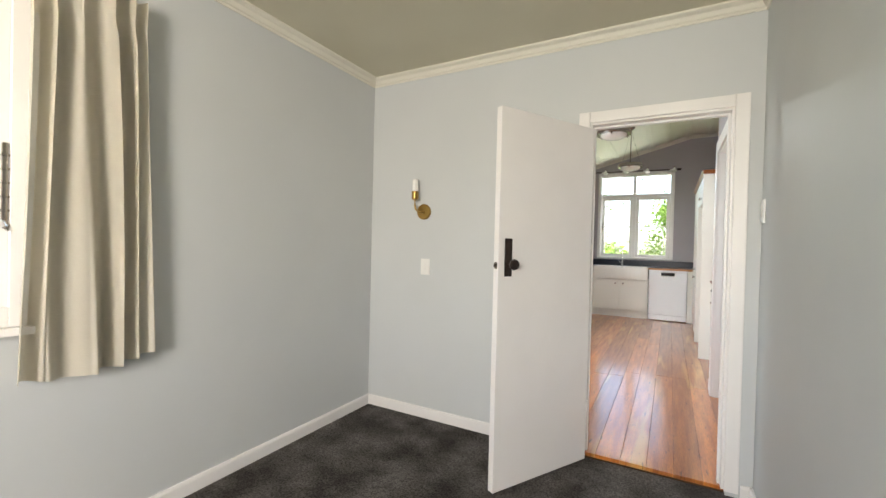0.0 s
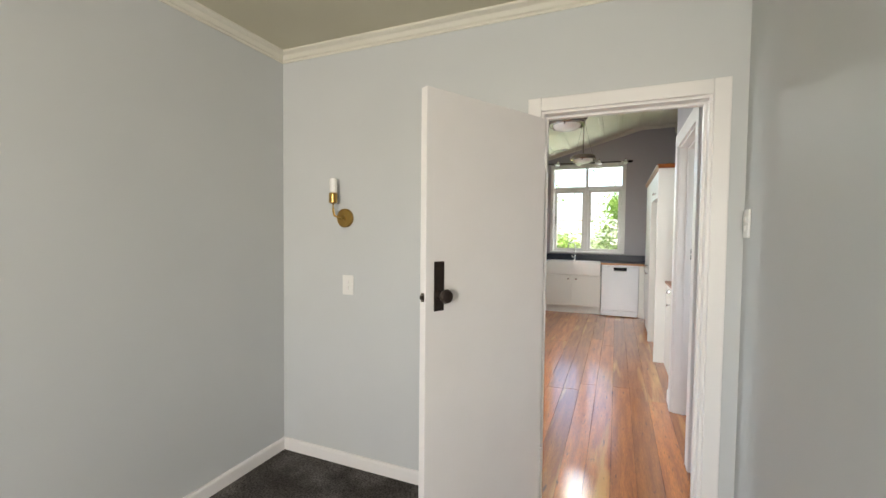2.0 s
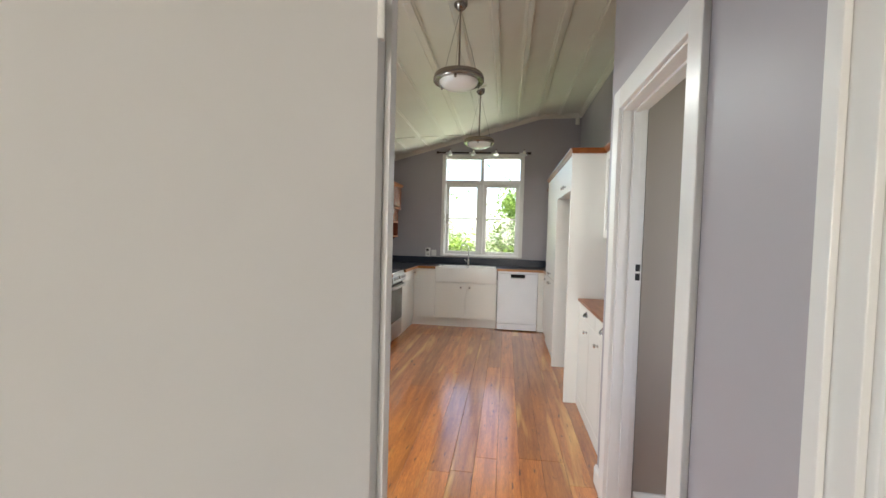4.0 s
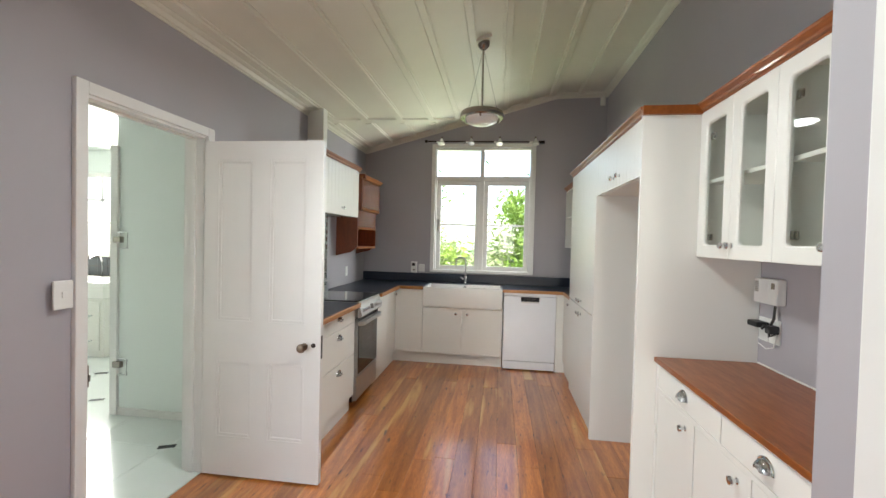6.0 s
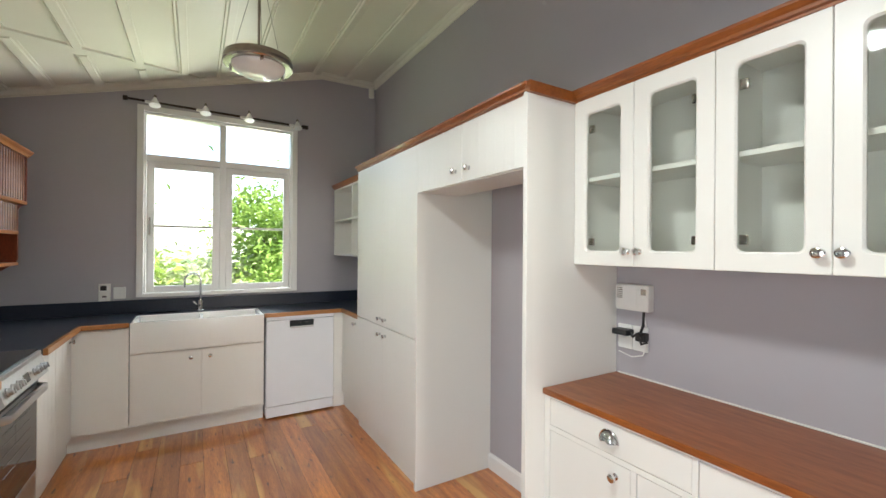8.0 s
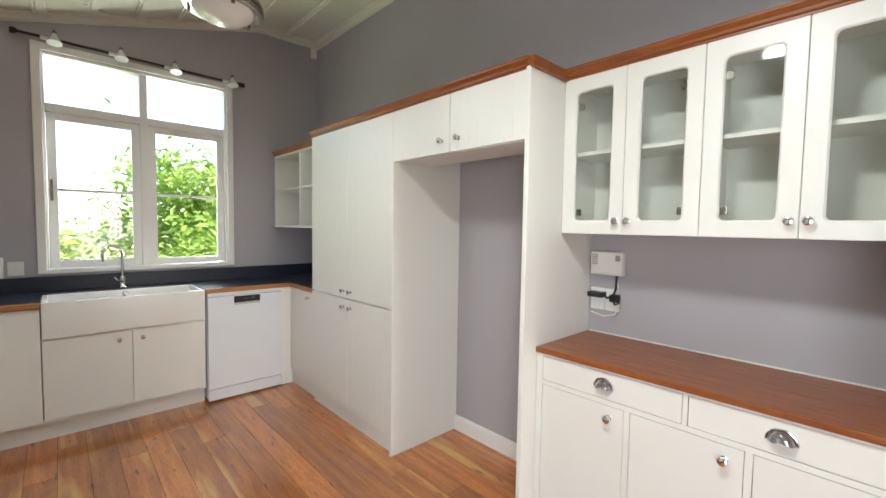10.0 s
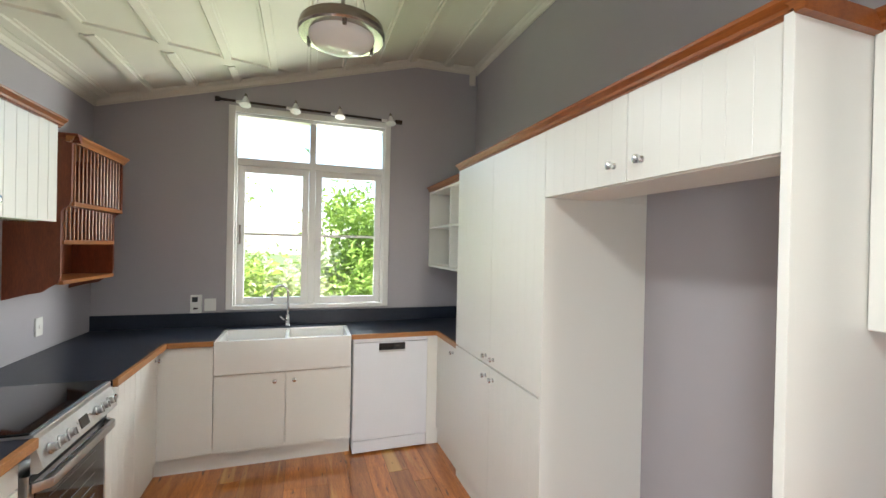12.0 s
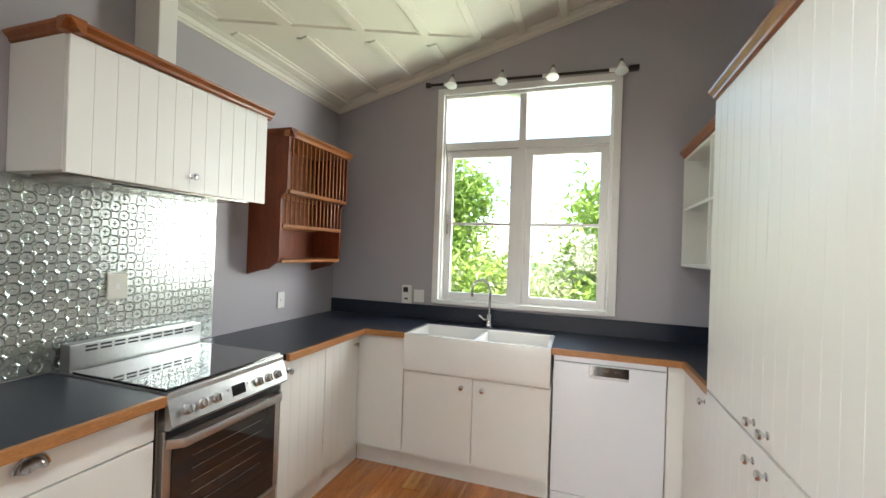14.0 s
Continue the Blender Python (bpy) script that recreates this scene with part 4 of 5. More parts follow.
part("laminate", box(-2.148, -1.516, 6.06, 6.846, z0, z1, 0.001), NAVY, b2)
bm = box(-1.5155, -1.492, 6.06, 6.846, z0 - 0.004, z1 + 0.001, 0.004)
box(-2.148, -1.492, 6.038, 6.0595, z0 - 0.004, z1 + 0.001, 0.004, bm)
part("nosing", bm, EDGE, b2, "honey timber nosing")

# cooker
ck = thing("cooker", "stainless steel freestanding cooker with a ceramic hob", "cooker", (-1.8, 7.17, 0))
CY0, CY1 = 6.862, 7.478
part("body", box(-2.09, -1.535, CY0, CY1, 0.06, 0.9045, 0.003), STEEL, ck)
part("side_panel", box(-2.08, -1.54, CY0 - 0.0035, CY0 + 0.001, 0.06, 0.90), BLACK, ck)
part("hob", box(-2.02, -1.505, CY0 + 0.006, CY1 - 0.006, 0.935, 0.949, 0.003), BLACK_GLASS, ck, "black ceramic hob")
part("hob_frame", box(-2.09, -1.49, CY0, CY1, 0.906, 0.940, 0.006), STEEL, ck)
part("back_riser", box(-2.095, -2.035, CY0 + 0.004, CY1 - 0.004, 0.94, 1.055, 0.005), STEEL, ck)
bm = bmesh.new()
for j in range(2):
    for k in range(9):
        y = CY0 + 0.06 + k * 0.057
        box(-2.0355, -2.0325, y, y + 0.044, 1.018 + j * 0.016, 1.026 + j * 0.016, 0, bm)
part("vents", bm, BLACK, ck)
fas = [(0, 0.805), (-0.022, 0.805), (-0.036, 0.82), (-0.008, 0.915), (0, 0.915)]
CKM = T(-1.50, CY0, 0) @ RZ(90)
part("fascia", extrude([(y * 1.0 - 0.002, z) for y, z in fas], CY1 - CY0, CKM), STEEL, ck)
FT = math.degrees(math.atan(0.028 / 0.095))
for y in (0.07, 0.135, 0.20, 0.43, 0.49, 0.55):
    kb = part("dial", lathe([(0.021, 0), (0.021, 0.006), (0.017, 0.010), (0.016, 0.024), (0.013, 0.026)], 18, CKM @ T(y, -0.024, 0.862) @ RX(90 - FT)), STEEL, ck, "", True)
    part("grip", box(-0.003, 0.003, -0.014, 0.014, 0.024, 0.032, 0.001, None, CKM @ T(y, -0.024, 0.862) @ RX(90 - FT)), STEEL, kb)
part("clock", box(-0.035, 0.035, -0.022, 0.022, -0.002, 0.003, 0.001, None, CKM @ T(0.315, -0.025, 0.862) @ RX(90 - FT)), BLACK_GLASS, ck)
for y in (0.262, 0.368):
    for z in (-0.012, 0.012):
        part("button", lathe([(0.005, 0), (0.005, 0.004)], 10, CKM @ T(y, -0.025, 0.862 + z) @ RX(90 - FT)), STEEL, ck)
od = part("oven_door", box(-1.5345, -1.505, CY0 + 0.004, CY1 - 0.004, 0.285, 0.795, 0.004), STEEL, ck)
part("oven_glass", box(-1.5055, -1.5005, CY0 + 0.036, CY1 - 0.036, 0.298, 0.745, 0.002), BLACK_GLASS, od, "dark oven glass")
part("door_trim", box(-1.5055, -1.502, CY0 + 0.008, CY1 - 0.008, 0.765, 0.794, 0.001), BLACK, od)
bm = bmesh.new()
for k in range(5):
    rod((-1.4995, CY0 + 0.12, 0.46 + 0.05 * k), (-1.4995, CY1 - 0.13, 0.46 + 0.05 * k), 0.0012, None, 6, bm)
part("oven_racks", bm, CHROME, od)
bm = box(-1.470, -1.452, CY0 + 0.045, CY1 - 0.045, 0.730, 0.768, 0.006)
for y0, y1, sgn in ((CY0 + 0.012, CY0 + 0.052, 1), (CY1 - 0.052, CY1 - 0.012, -1)):
    box(-0.030, 0.030, -0.008, 0.008, 0.7305, 0.7675, 0.005, bm, T(-1.480, (y0 + y1) / 2, 0) @ RZ(42 * sgn))
part("handle", bm, STEEL, od, "broad brushed steel oven handle", True)
part("warming_drawer", box(-1.5345, -1.508, CY0 + 0.004, CY1 - 0.004, 0.07, 0.275, 0.004), STEEL, ck)
for y in (CY0 + 0.05, CY1 - 0.05):
    for x in (-2.02, -1.62):
        part("foot", rod((x, y, 0), (x, y, 0.062), 0.018), BLACK, ck)

ck.location.x -= 0.025

# pressed tin splashback, one sheet with an embossed lattice
sb = thing("splashback", "pressed tin splashback embossed with octagons and crosses", "splashback", (-2.14, 7.15, 0.95))
SY0, SY1, SZ0, SZ1 = 6.56, 7.62, 0.944, 1.722
bm = box(-2.1495, -2.142, SY0, SY1, SZ0, SZ1)
P = 0.078
one = bmesh.new()
R1, R2 = P * 0.365, P * 0.265
for r_out, r_in in ((R1, R2),):
    o, mid, inn = [], [], []
    for k in range(8):
        a = math.pi / 4 * k + math.pi / 8
        o.append(one.verts.new((r_out * math.cos(a), 0, r_out * math.sin(a))))
        mid.append(one.verts.new(((r_out + r_in) / 2 * math.cos(a), -0.0066, (r_out + r_in) / 2 * math.sin(a))))
        inn.append(one.verts.new((r_in * math.cos(a), 0, r_in * math.sin(a))))
    for k in range(8):
        q = (k + 1) % 8
        one.faces.new((o[k], o[q], mid[q], mid[k]))
        one.faces.new((mid[k], mid[q], inn[q], inn[k]))
for s in (0, 1):
    L_, w_ = P * 0.15, P * 0.035
    pts = [(-L_, 0, -w_), (L_, 0, -w_), (L_, 0, w_), (-L_, 0, w_)]
    ridge = [(-L_ * 0.7, -0.004, 0), (L_ * 0.7, -0.004, 0)]
    sw = (lambda p: (p[2], p[1], p[0])) if s else (lambda p: p)
    v = [one.verts.new(sw(p)) for p in pts]
    r = [one.verts.new(sw(p)) for p in ridge]
    for f in ((v[0], v[1], r[1], r[0]), (v[2], v[3], r[0], r[1]), (v[1], v[2], r[1]), (v[3], v[0], r[0])):
        one.faces.new(f)
bmesh.ops.recalc_face_normals(one, faces=one.faces[:])
tmp = bpy.data.meshes.new("motif")
one.to_mesh(tmp)
one.free()
row = 0
z = SZ0 + P * 0.4
while z < SZ1 - P * 0.4:
    y = SY0 + P * (0.55 if row % 2 else 1.05)
    while y < SY1 - P * 0.5:
        c = bmesh.new()
        c.from_mesh(tmp)
        c.transform(T(-2.1422, y, z) @ RZ(90))
        me = bpy.data.meshes.new("c")
        c.to_mesh(me)
        c.free()
        bm.from_mesh(me)
        bpy.data.meshes.remove(me)
        y += P
    z += P * 0.5
    row += 1
part("pressed_sheet", bm, TIN, sb, "", True)
switch_plate(T(-2.142, 7.085, 1.275) @ RZ(90) @ T(0, -0.004, 0), 0.085, 0.12, "cream plastic switch on the tin splashback", 1, "light_switch", CREAM)
switch_plate(T(KX0, 8.20, 1.095) @ RZ(90), 0.07, 0.112, "white power outlet above the bench", 1, "power_outlet")
switch_plate(T(-1.345, KY1, 1.118), 0.085, 0.10, "white plastic outlet beside the window", 1, "power_outlet")
ic = thing("intercom", "small white wall phone unit beside the window", "intercom", (-1.445, 8.85, 1.06))
part("body", box(-1.485, -1.405, 8.83, 8.8595, 1.054, 1.20, 0.005), PLASTIC, ic)
part("screen", box(-1.472, -1.43, 8.8275, 8.8305, 1.145, 1.185, 0.001), BLACK, ic)
part("button", box(-1.46, -1.43, 8.827, 8.8305, 1.085, 1.10, 0.001), NICKEL, ic)

# range hood cupboard with flue above
hd = thing("range_hood_cupboard", "cream grooved range hood cupboard with a timber cornice", "range hood", (-1.96, 7.16, 1.72))
HY0, HY1, HX = 6.69, 7.638, -1.812
part("body", box(-2.149, HX - 0.0195, HY0, HY1, 1.725, 2.20, 0.002), CABINET, hd)
d = part("flap", join(grooved(HY1 - HY0, 0.485, 0.019, 0.078), None, T(HX, HY0, 1.716) @ RZ(90)), CABINET, hd)
knob(T(HX, 7.175, 1.785) @ RZ(90), d)
part("underside", box(-2.10, HX - 0.03, HY0 + 0.05, HY1 - 0.10, 1.708, 1.7245, 0.002), NICKEL, hd)
part("slot", box(HX - 0.10, HX - 0.06, 6.90, 7.30, 1.705, 1.709, 0), BLACK, hd)
bm = bmesh.new()
extrude(CORN, HY1 - HY0 + 0.06, T(HX, HY0 - 0.03, 2.195) @ RZ(90), bm)
extrude(CORN, 0.38, T(-2.149, HY0 + 0.005, 2.195), bm)
part("cornice", bm, RIMU, hd, "red timber cornice")
fl = solid("flue", box(-2.149, -1.99, 7.13, 7.22, 2.235, 2.715, 0.006), CABINET, "pale boxed flue above the range hood", "flue")

# plate rack
rk = thing("plate_rack", "red timber wall plate rack with pine dowels", "plate rack", (-1.98, 8.2, 1.35))
RY0, RY1, RX_ = 7.872, 8.56, -1.855
prof = [(-2.149, 2.19), (RX_, 2.19), (RX_, 1.84), (RX_ - 0.012, 1.815), (RX_ - 0.034, 1.80), (RX_ - 0.045, 1.78), (RX_ - 0.045, 1.42), (RX_ - 0.055, 1.385), (RX_ - 0.09, 1.365), (RX_ - 0.13, 1.335), (RX_ - 0.19, 1.325), (-2.149, 1.295)]
for y0 in (RY0, RY1 - 0.02):
    bm = extrude([(-x, z) for x, z in prof], 0.02, T(0, y0, 0) @ RZ(90))
    part("side", bm, RACK_RED, rk, "dark red shaped side")
part("back", box(-2.149, -2.135, RY0 + 0.02, RY1 - 0.02, 1.37, 2.19), RACK_RED, rk)
part("top", box(-2.149, RX_ + 0.01, RY0 + 0.02, RY1 - 0.02, 2.165, 2.189, 0.002), PINE, rk)
bm = extrude(CORN, RY1 - RY0 + 0.05, T(RX_, RY0 - 0.02, 2.165) @ RZ(90))
part("cornice", bm, PINE, rk)
part("cornice", extrude(CORN, 0.33, T(-2.149, RY0 + 0.005, 2.165)), RACK_RED, rk)
for zr, dx in ((1.60, -0.045), (1.815, 0.0)):
    part("rail", box(RX_ - 0.058 + min(dx, 0) * 0.4, RX_ + 0.008 + dx, RY0 + 0.02, RY1 - 0.02, zr, zr + 0.024, 0.003), PINE, rk)
    part("back_rail", box(-2.135, -2.11, RY0 + 0.02, RY1 - 0.02, zr, zr + 0.024, 0.003), PINE, rk)
part("shelf", box(-2.135, RX_ - 0.037, RY0 + 0.02, RY1 - 0.02, 1.375, 1.397, 0.003), PINE, rk)
for k in range(14):
    y = RY0 + 0.055 + k * 0.045
    part("dowel", rod((RX_ - 0.009, y, 1.838), (RX_ - 0.009, y, 2.166), 0.0055, None, 8), PINE, rk)
    part("dowel", rod((RX_ - 0.048, y, 1.622), (RX_ - 0.048, y, 1.817), 0.0055, None, 8), PINE, rk)

# tall pantry and fridge surround (fronts at x=0.42)
PX = 0.408
pn = thing("pantry_cupboard", "tall cream grooved pantry cupboard with four doors", "cupboard", (0.7, 7.23, 0))
part("body", box(PX + 0.02, 0.979, 6.69, 7.798, 0.12, 2.175, 0.001), CABINET, pn)
part("kickboard", box(PX + 0.022, PX + 0.06, 6.69, 7.798, 0.0, 0.12), CABINET, pn)
for y1, w, ky in ((7.797, 0.560, 7.285), (7.234, 0.545, 7.185)):
    d = leaf(pn, T(PX, y1, 0.943) @ RZ(-90), w, 1.227, "groove")
    knob(T(PX, ky, 0.99) @ RZ(-90), d)
    d = leaf(pn, T(PX, y1, 0.125) @ RZ(-90), w, 0.806, "groove")
    knob(T(PX, ky, 0.872) @ RZ(-90), d)
part("end_panel", box(PX - 0.012, 0.979, 6.666, 6.688, 0.0, 1.862, 0.002), CABINET, pn)
part("upper_end_panel", box(0.703, 0.979, 6.666, 6.688, 1.8625, 2.175, 0.001), CABINET, pn)
part("cornice", extrude(CORN, 2.13, T(PX, 7.80, 2.168) @ RZ(-90)), RIMU, pn, "red timber cornice")
fs = thing("fridge_surround", "cream cupboard bridging an empty fridge space", "cupboard", (0.7, 6.18, 0))
part("end_panel", box(PX - 0.015, 0.979, 5.668, 5.692, 0.0, 2.175, 0.002), CABINET, fs)
part("bridge_body", box(PX + 0.02, 0.70, 5.693, 6.689, 1.862, 2.175, 0.001), CABINET, fs)
for y1, ky in ((6.687, 6.245), (6.184, 6.118)):
    d = leaf(fs, T(PX, y1, 1.866) @ RZ(-90), 0.489 if y1 < 6.5 else 0.499, 0.305, "groove")
    knob(T(PX, ky, 1.93) @ RZ(-90), d)
part("cornice", extrude(CORN, 0.30, T(PX + 0.28, 5.668, 2.168) @ RZ(180)), RIMU, fs, "red timber cornice")

# open corner shelf by the window
os_ = thing("corner_shelf", "white open wall shelf with a timber cornice", "shelf", (0.74, 8.4, 1.44))
SX = 0.51
part("back", box(0.965, 0.979, 7.80, 8.858, 1.44, 2.15), CABINET, os_)
for y0 in (7.80, 8.25, 8.838):
    part("side", box(SX, 0.965, y0, y0 + 0.018, 1.44, 2.15, 0.001), CABINET, os_)
for z in (1.44, 1.80, 2.132):
    part("shelf", box(SX, 0.965, 7.818, 8.838, z, z + 0.018, 0.001), CABINET, os_)
part("cornice", extrude(CORN, 1.058, T(SX, 8.858, 2.148) @ RZ(-90)), RIMU, os_, "red timber cornice")

# side bench: base unit, timber top, glazed wall cupboards
u = base_body("side_unit", "cream inset-fronted unit with drawers and doors", 0.515, 0.979, 4.492, 5.666, 0.0, 0.898)
SXF = 0.512
LX0, LX1 = 4.492, 5.666
bm = bmesh.new()
for y0, y1, zb, zt in ((5.636, 5.666, 0.0, 0.898), (4.492, 4.512, 0.0, 0.898)):
    box(SXF - 0.012, 0.516, y0, y1, zb, zt, 0.001, bm)
for zb, zt in ((0.888, 0.898), (0.755, 0.775), (0.0, 0.09)):
    box(SXF - 0.012, 0.516, 4.512, 5.636, zb, zt, 0.001, bm)
box(SXF - 0.012, 0.516, 5.035, 5.053, 0.775, 0.888, 0.001, bm)
for y0 in (5.236, 4.842):
    box(SXF - 0.012, 0.516, y0, y0 + 0.022, 0.09, 0.755, 0.001, bm)
part("face_frame", bm, CABINET, u)
for y1, w in ((5.634, 0.579), (5.033, 0.519)):
    d = part("drawer", box(0, w, 0, 0.012, 0, 0.109, 0.002, None, T(SXF - 0.0105, y1, 0.777) @ RZ(-90)), CABINET, u)
    cup_pull(T(SXF - 0.011, y1 - w / 2, 0.822) @ RZ(-90), d, 0.07)
for y1, w, ky in ((5.634, 0.374, 5.318), (5.234, 0.368, 4.92), (4.840, 0.326, 4.56)):
    d = part("door", box(0, w, 0, 0.012, 0, 0.66, 0.002, None, T(SXF - 0.0105, y1, 0.0925) @ RZ(-90)), CABINET, u)
    knob(T(SXF - 0.011, ky, 0.705) @ RZ(-90), d)
tt = thing("timber_benchtop", "polished red timber benchtop on the side unit", "benchtop", (0.73, 5.08, 0.9))
part("slab", box(0.487, 0.979, 4.4925, 5.667, 0.899, 0.924, 0.004), RIMU, tt)
part("bead", box(0.968, 0.9795, 4.4925, 5.655, 0.924, 0.930, 0.003), CABINET, tt)

GX = 0.672
gc_z0, gc_z1 = 1.452, 2.175
for k in range(2):
    ya, yb = 5.665 - k * 0.587, 5.665 - (k + 1) * 0.587
    gc = thing("glazed_wall_cupboard", "white wall cupboard with two glazed doors and a shelf", "cupboard", (0.83, (ya + yb) / 2, gc_z0), "glazed cupboards")
    part("back", box(0.966, 0.979, yb, ya, gc_z0, gc_z1), CABINET, gc)
    for y0 in (yb + 0.0005, ya - 0.0165):
        part("side", box(GX + 0.02, 0.966, y0, y0 + 0.016, gc_z0, gc_z1), CABINET, gc)
    for z in (gc_z0, gc_z1 - 0.016):
        part("board", box(GX + 0.02, 0.966, yb + 0.017, ya - 0.017, z, z + 0.016), CABINET, gc)
    part("shelf", box(GX + 0.04, 0.965, yb + 0.017, ya - 0.017, 1.815, 1.833, 0.001), CABINET, gc)
    for j in range(2):
        y1 = ya - j * 0.2935 - 0.001
        w = 0.2915
        M = T(GX, y1, gc_z0 - 0.004) @ RZ(-90)
        h = gc_z1 - gc_z0
        bm = bmesh.new()
        # a leaf with a round-cornered opening
        def ring(x0, x1, zz0, zz1, r, y, n=6):
            out = []
            for cx, cz, a0 in ((x1 - r, zz1 - r, 0), (x0 + r, zz1 - r, 90), (x0 + r, zz0 + r, 180), (x1 - r, zz0 + r, 270)):
                for i in range(n + 1):
                    a = radians(a0 + 90 * i / n)
                    out.append(bm.verts.new((cx + r * math.cos(a), y, cz + r * math.sin(a))))
            return out
        loops = [ring(0.062, w - 0.062, 0.062, h - 0.068, 0.018, 0.019), ring(0.062, w - 0.062, 0.062, h - 0.068, 0.018, 0.006), ring(0.056, w - 0.056, 0.056, h - 0.062, 0.02, 0.0), ring(0.002, w - 0.002, 0.002, h - 0.002, 0.003, 0.0), ring(0, w, 0, h, 0.004, 0.002), ring(0, w, 0, h, 0.004, 0.019)]
        loops.append(loops[0])
        for a, b in zip(loops, loops[1:]):
            for i in range(len(a)):
                bm.faces.new((a[i], a[(i + 1) % len(a)], b[(i + 1) % len(a)], b[i]))
        bmesh.ops.recalc_face_normals(bm, faces=bm.faces[:])
        bm.transform(M)
        d = part("door", bm, CABINET, gc)
        part("glass", box(0.058, w - 0.058, 0.010, 0.013, 0.058, h - 0.064, 0, None, M), CAB_GLASS, d).visible_shadow = False
        left = (j == 0)
        knob(M @ T(w - 0.024 if left else 0.024, 0, 0.06), d)
        for zz in (0.10, h - 0.13):
            part("hinge", box(0.035 if left else w - 0.085, 0.085 if left else w - 0.035, 0.020, 0.034, zz - 0.016, zz + 0.016, 0.004, None, M), NICKEL, d)
cn = thing("cupboard_cornice", "red timber cornice along the glazed cupboards", "cornice", (0.66, 5.08, 2.175))
part("moulding", extrude(CORN, 1.173, T(GX, 5.666, 2.172) @ RZ(-90)), RIMU, cn)

# alarm box, sockets, charger
bx = thing("control_box", "white wall control box with a vent and label", "control box", (0.96, 5.555, 1.24))
part("body", box(0.935, 0.979, 5.475, 5.645, 1.235, 1.355, 0.008), PLASTIC, bx)
part("lid_line", box(0.9335, 0.936, 5.535, 5.60, 1.245, 1.345, 0.001), TRIM, bx)
for k in range(6):
    part("vent_slot", box(0.9338, 0.9355, 5.605, 5.635, 1.29 + k * 0.009, 1.294 + k * 0.009), NICKEL, bx)
part("label_plate", box(0.9338, 0.9355, 5.488, 5.512, 1.31, 1.338), NICKEL, bx)
for k in range(2):
    switch_plate(T(0.979, 5.615 - k * 0.078, 1.105) @ RZ(-90), 0.075, 0.115, "white power socket above the timber bench", 1, "power_socket")
ch = thing("charger", "black plug-in charger with a short cable", "charger", (0.95, 5.58, 1.12))
part("plug", box(0.91, 0.967, 5.565, 5.645, 1.118, 1.145, 0.006), BLACK, ch)
part("plug_body", box(0.925, 0.967, 5.49, 5.535, 1.10, 1.14, 0.008), BLACK, ch)
part("cable", tube([(0.94, 5.565, 1.13), (0.92, 5.54, 1.12), (0.92, 5.515, 1.14), (0.93, 5.50, 1.12), (0.94, 5.485, 1.10), (0.93, 5.505, 1.09), (0.935, 5.52, 1.12), (0.95, 5.51, 1.17), (0.955, 5.51, 1.24)], 0.006, 8), BLACK, ch, "", True)
part("white_cable", tube([(0.96, 5.515, 1.24), (0.957, 5.50, 1.17), (0.957, 5.495, 1.09), (0.957, 5.515, 1.035), (0.957, 5.57, 1.018), (0.965, 5.645, 1.03)], 0.003, 8), PLASTIC, ch, "", True)

# ---- outside ----
setting("ground", box(-60, 60, -60, 90, -0.7, -0.45), GRASS, "rough lawn outside the house", "ground")
# the bathroom's outer weatherboards and the deck
wb = setting("wall_weatherboards", box(-6.3, -2.28, 4.425, 4.449, -0.4, 3.0), WEATHERBOARD, "pale painted outer wall", "wall")
for k in range(18):
    part("weatherboard", extrude([(0, 0), (-0.026, 0), (-0.008, 0.175), (0, 0.175)], 4.0, T(-6.3, 4.425, -0.35 + 0.17 * k)), WEATHERBOARD, wb)
setting("deck", box(-5.2, -2.272, 1.0, 4.40, -0.42, -0.03), WEATHERBOARD, "pale painted deck outside the french doors", "deck")
fn = thing("neighbour_house", "pale neighbouring house wall with a hipped roof", "house", (-12, 2.0, -0.45))
part("wall", box(-13, -10.5, -3, 5, -0.45, 2.6), WEATHERBOARD, fn)
part("roof", extrude([(-3.6, 2.6), (3.6, 2.6), (0, 4.2)], 8.6, T(-11.7, -3.3, 0) @ RZ(90)), BARK, fn)


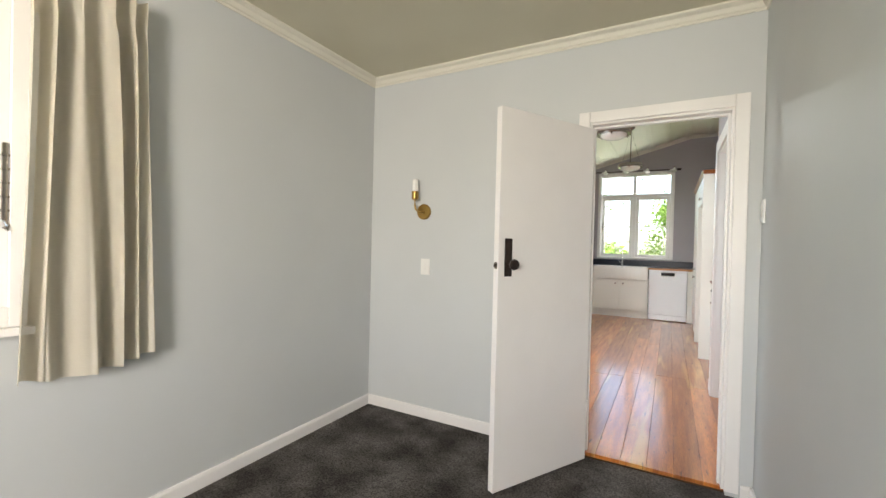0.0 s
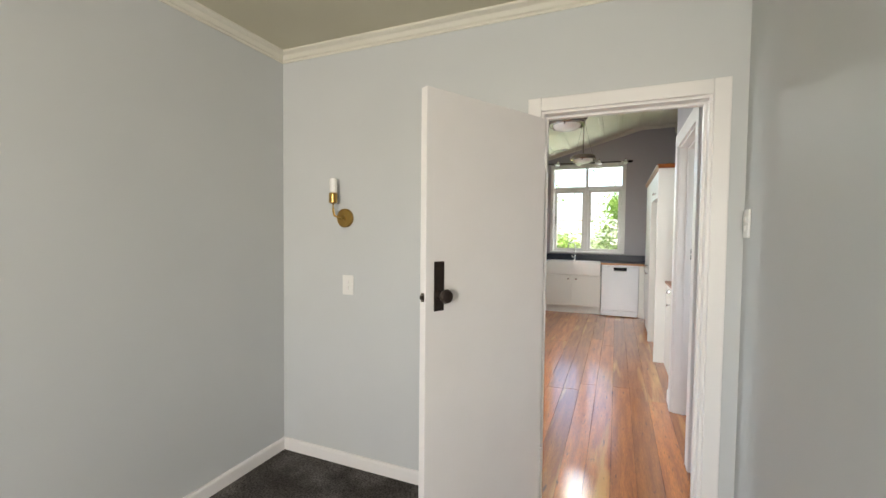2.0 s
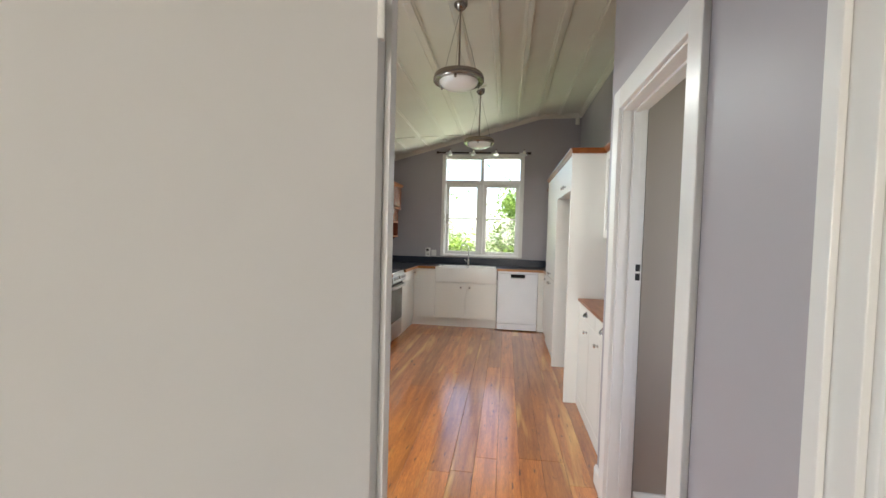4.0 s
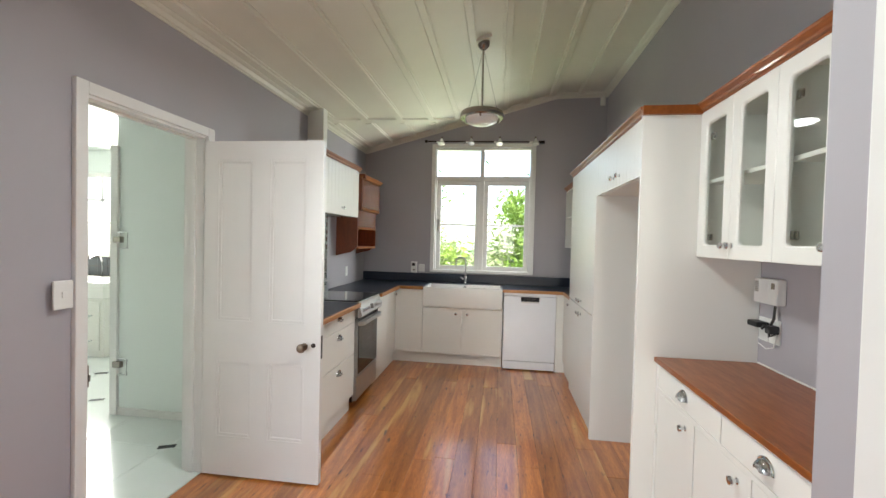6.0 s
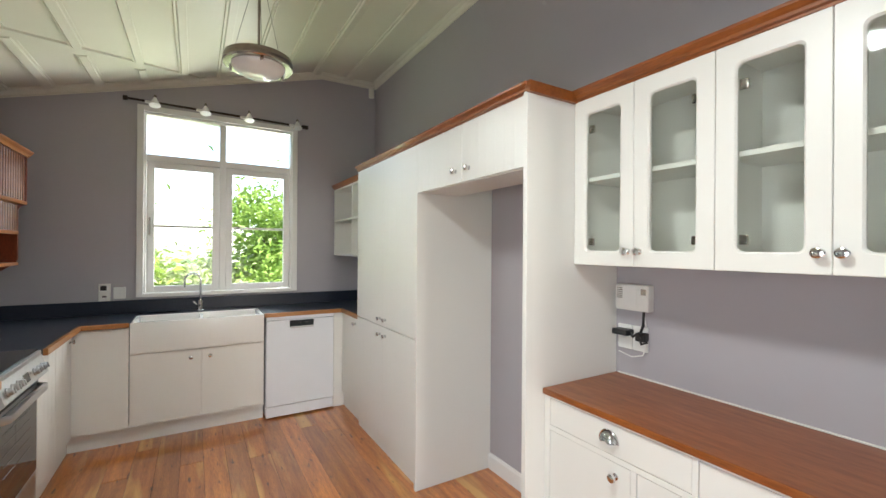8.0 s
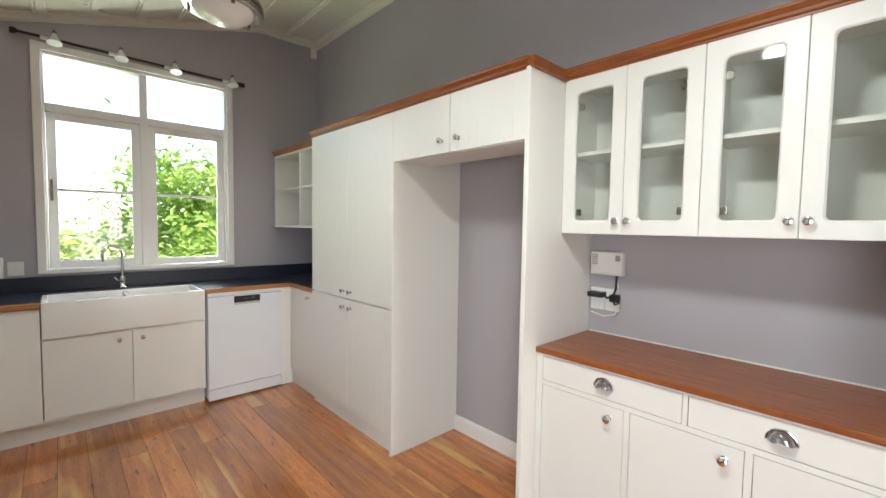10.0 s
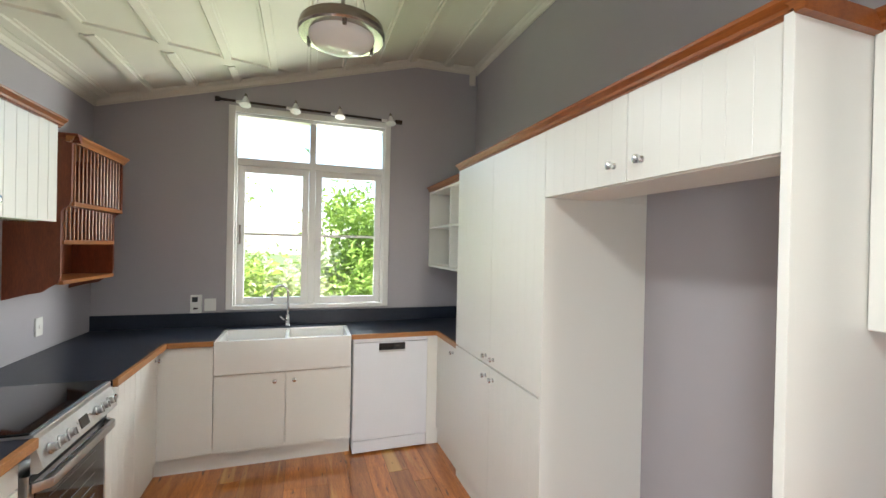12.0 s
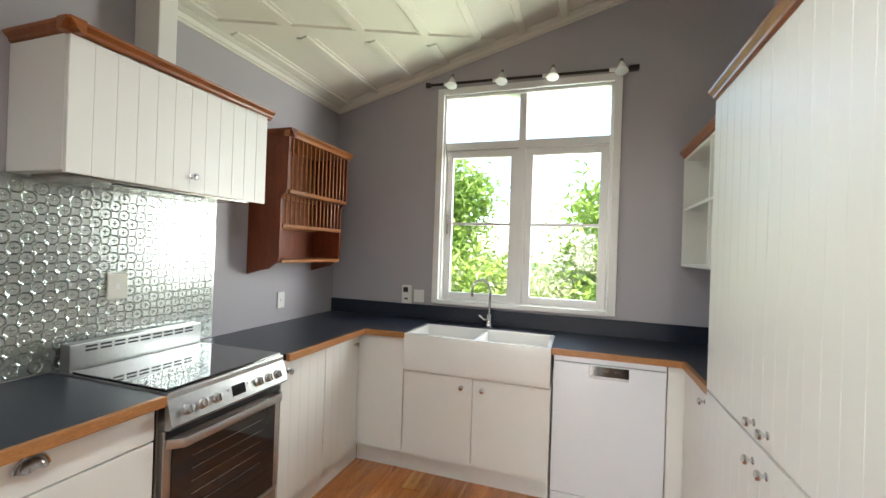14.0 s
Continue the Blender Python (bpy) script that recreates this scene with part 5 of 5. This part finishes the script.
def tree(x, y, height, spread, count, seed, label, material):
    rnd = random.Random(seed)
    t = thing("tree", label, "tree", (x, y, -0.45), "garden trees")
    bm = rod((x, y, -0.45), (x + 0.1, y, height * 0.5), 0.13, 0.07, 10)
    tips = []
    for k in range(9):
        a = rnd.uniform(0, 6.28)
        h = height * rnd.uniform(0.2, 0.5)
        tip = (x + spread * 0.7 * math.cos(a), y + spread * 0.7 * math.sin(a), h + height * rnd.uniform(0.1, 0.4))
        rod((x + 0.05, y, h), tip, 0.05, 0.012, 7, bm)
        tips.append(tip)
    part("trunk", bm, BARK, t)
    verts, faces = [], []
    clumps = [(x + spread * rnd.uniform(-1, 1), y + spread * rnd.uniform(-1, 1), rnd.uniform(-0.2, height), rnd.uniform(0.25, 0.6)) for _ in range(count // 55)] + [(*p, 0.6) for p in tips]
    for _ in range(int(count * 1.5)):
        cx, cy, cz, cr = rnd.choice(clumps)
        p = Vector((cx + rnd.gauss(0, cr * 0.55), cy + rnd.gauss(0, cr * 0.55), cz + rnd.gauss(0, cr * 0.45)))
        s = rnd.uniform(0.045, 0.10)
        q = Euler((rnd.gauss(0.5, 0.5), rnd.gauss(0, 0.5), rnd.uniform(0, 6.28))).to_matrix()
        i = len(verts)
        for lx, ly, lz in ((0, -s, 0), (s * 0.42, -s * 0.1, 0.02), (0, s, -0.02), (-s * 0.42, -s * 0.1, 0.02)):
            verts.append(p + q @ Vector((lx, ly, lz)))
        faces += [(i, i + 1, i + 2), (i, i + 2, i + 3)]
    me = bpy.data.meshes.new("crown")
    me.from_pydata([tuple(v) for v in verts], [], faces)
    me.materials.append(material)
    ob = new("crown", me)
    ob.parent, ob.matrix_parent_inverse = t, T(-x, -y, 0.45)
    ob["kind"] = "stuff"
    return t


tree(0.9, 12.8, 2.45, 1.05, 7500, 3, "leafy green garden tree outside the kitchen window", LEAF)
tree(-3.1, 13.8, 3.1, 0.95, 8000, 4, "light green garden tree outside the kitchen window", LEAF)
tree(-0.7, 13.2, 1.1, 1.5, 11000, 5, "low shrub in the garden with leaves coloured pale as if sunlit", LEAF_SUNLIT)
tree(-2.6, 13.0, 1.2, 1.4, 9000, 6, "low leafy shrub in the garden", LEAF)
tree(1.2, 12.2, 1.2, 1.2, 8000, 7, "low leafy shrub in the garden", LEAF)
tree(-5.6, 15.5, 2.6, 2.0, 9000, 8, "spreading garden tree beyond the lawn", LEAF_SUNLIT)
tree(3.6, 15.5, 2.8, 2.0, 9000, 9, "spreading garden tree beyond the lawn", LEAF)

# ---- bathroom tiles ----
bf = setting("floor_bathroom", box(-6.2, -2.15, 4.45, 8.36, -0.12, -0.008), DARK_TILE, "white tiled bathroom floor with dark insets", "floor")
TP = 0.62
for i in range(-6, 1):
    for j in range(-3, 4):
        x0, y0 = -2.60 + TP * i, 6.0 + TP * j
        x1, y1 = min(x0 + TP, -2.152), min(y0 + TP, 8.36)
        x0c, y0c = max(x0, -6.2), max(y0, 4.57)
        if x1 - x0c < 0.06 or y1 - y0c < 0.06:
            continue
        part("tile", box(x0c + 0.002, x1 - 0.002, y0c + 0.002, y1 - 0.002, -0.01, 0.0, 0.001), TILE, bf)
        if x0 > -6.1 and y0 > 4.6:
            part("inset_tile", join(box(-0.055, 0.055, -0.022, 0.022, -0.004, 0.003, 0.001), None, T(x0, y0, 0) @ RZ(25)), DARK_TILE, bf)

# ---- floor boards ----
kf = setting("floor_kitchen", box(-2.149, 1.6, 2.636, 8.98, -0.14, -0.022), UNDER, "polished reddish timber floorboards", "floor")
rnd = random.Random(11)
BW = 0.142
x = -2.149
while x < 1.55:
    w = min(BW, 1.57 - x)
    y = 2.64
    while y < 8.85:
        ln = min(rnd.uniform(1.6, 3.6), 8.855 - y)
        if 8.855 - (y + ln) < 0.5:
            ln = 8.855 - y
        hide = x > 1.1 and y > 4.4
        if not hide:
            part("floorboard", box(x + 0.0006, x + w - 0.0006, y + 0.001, y + ln - 0.001, -0.024, rnd.uniform(-0.0012, 0.0), 0.0016), BOARDS, kf)
        y += ln
    x += BW
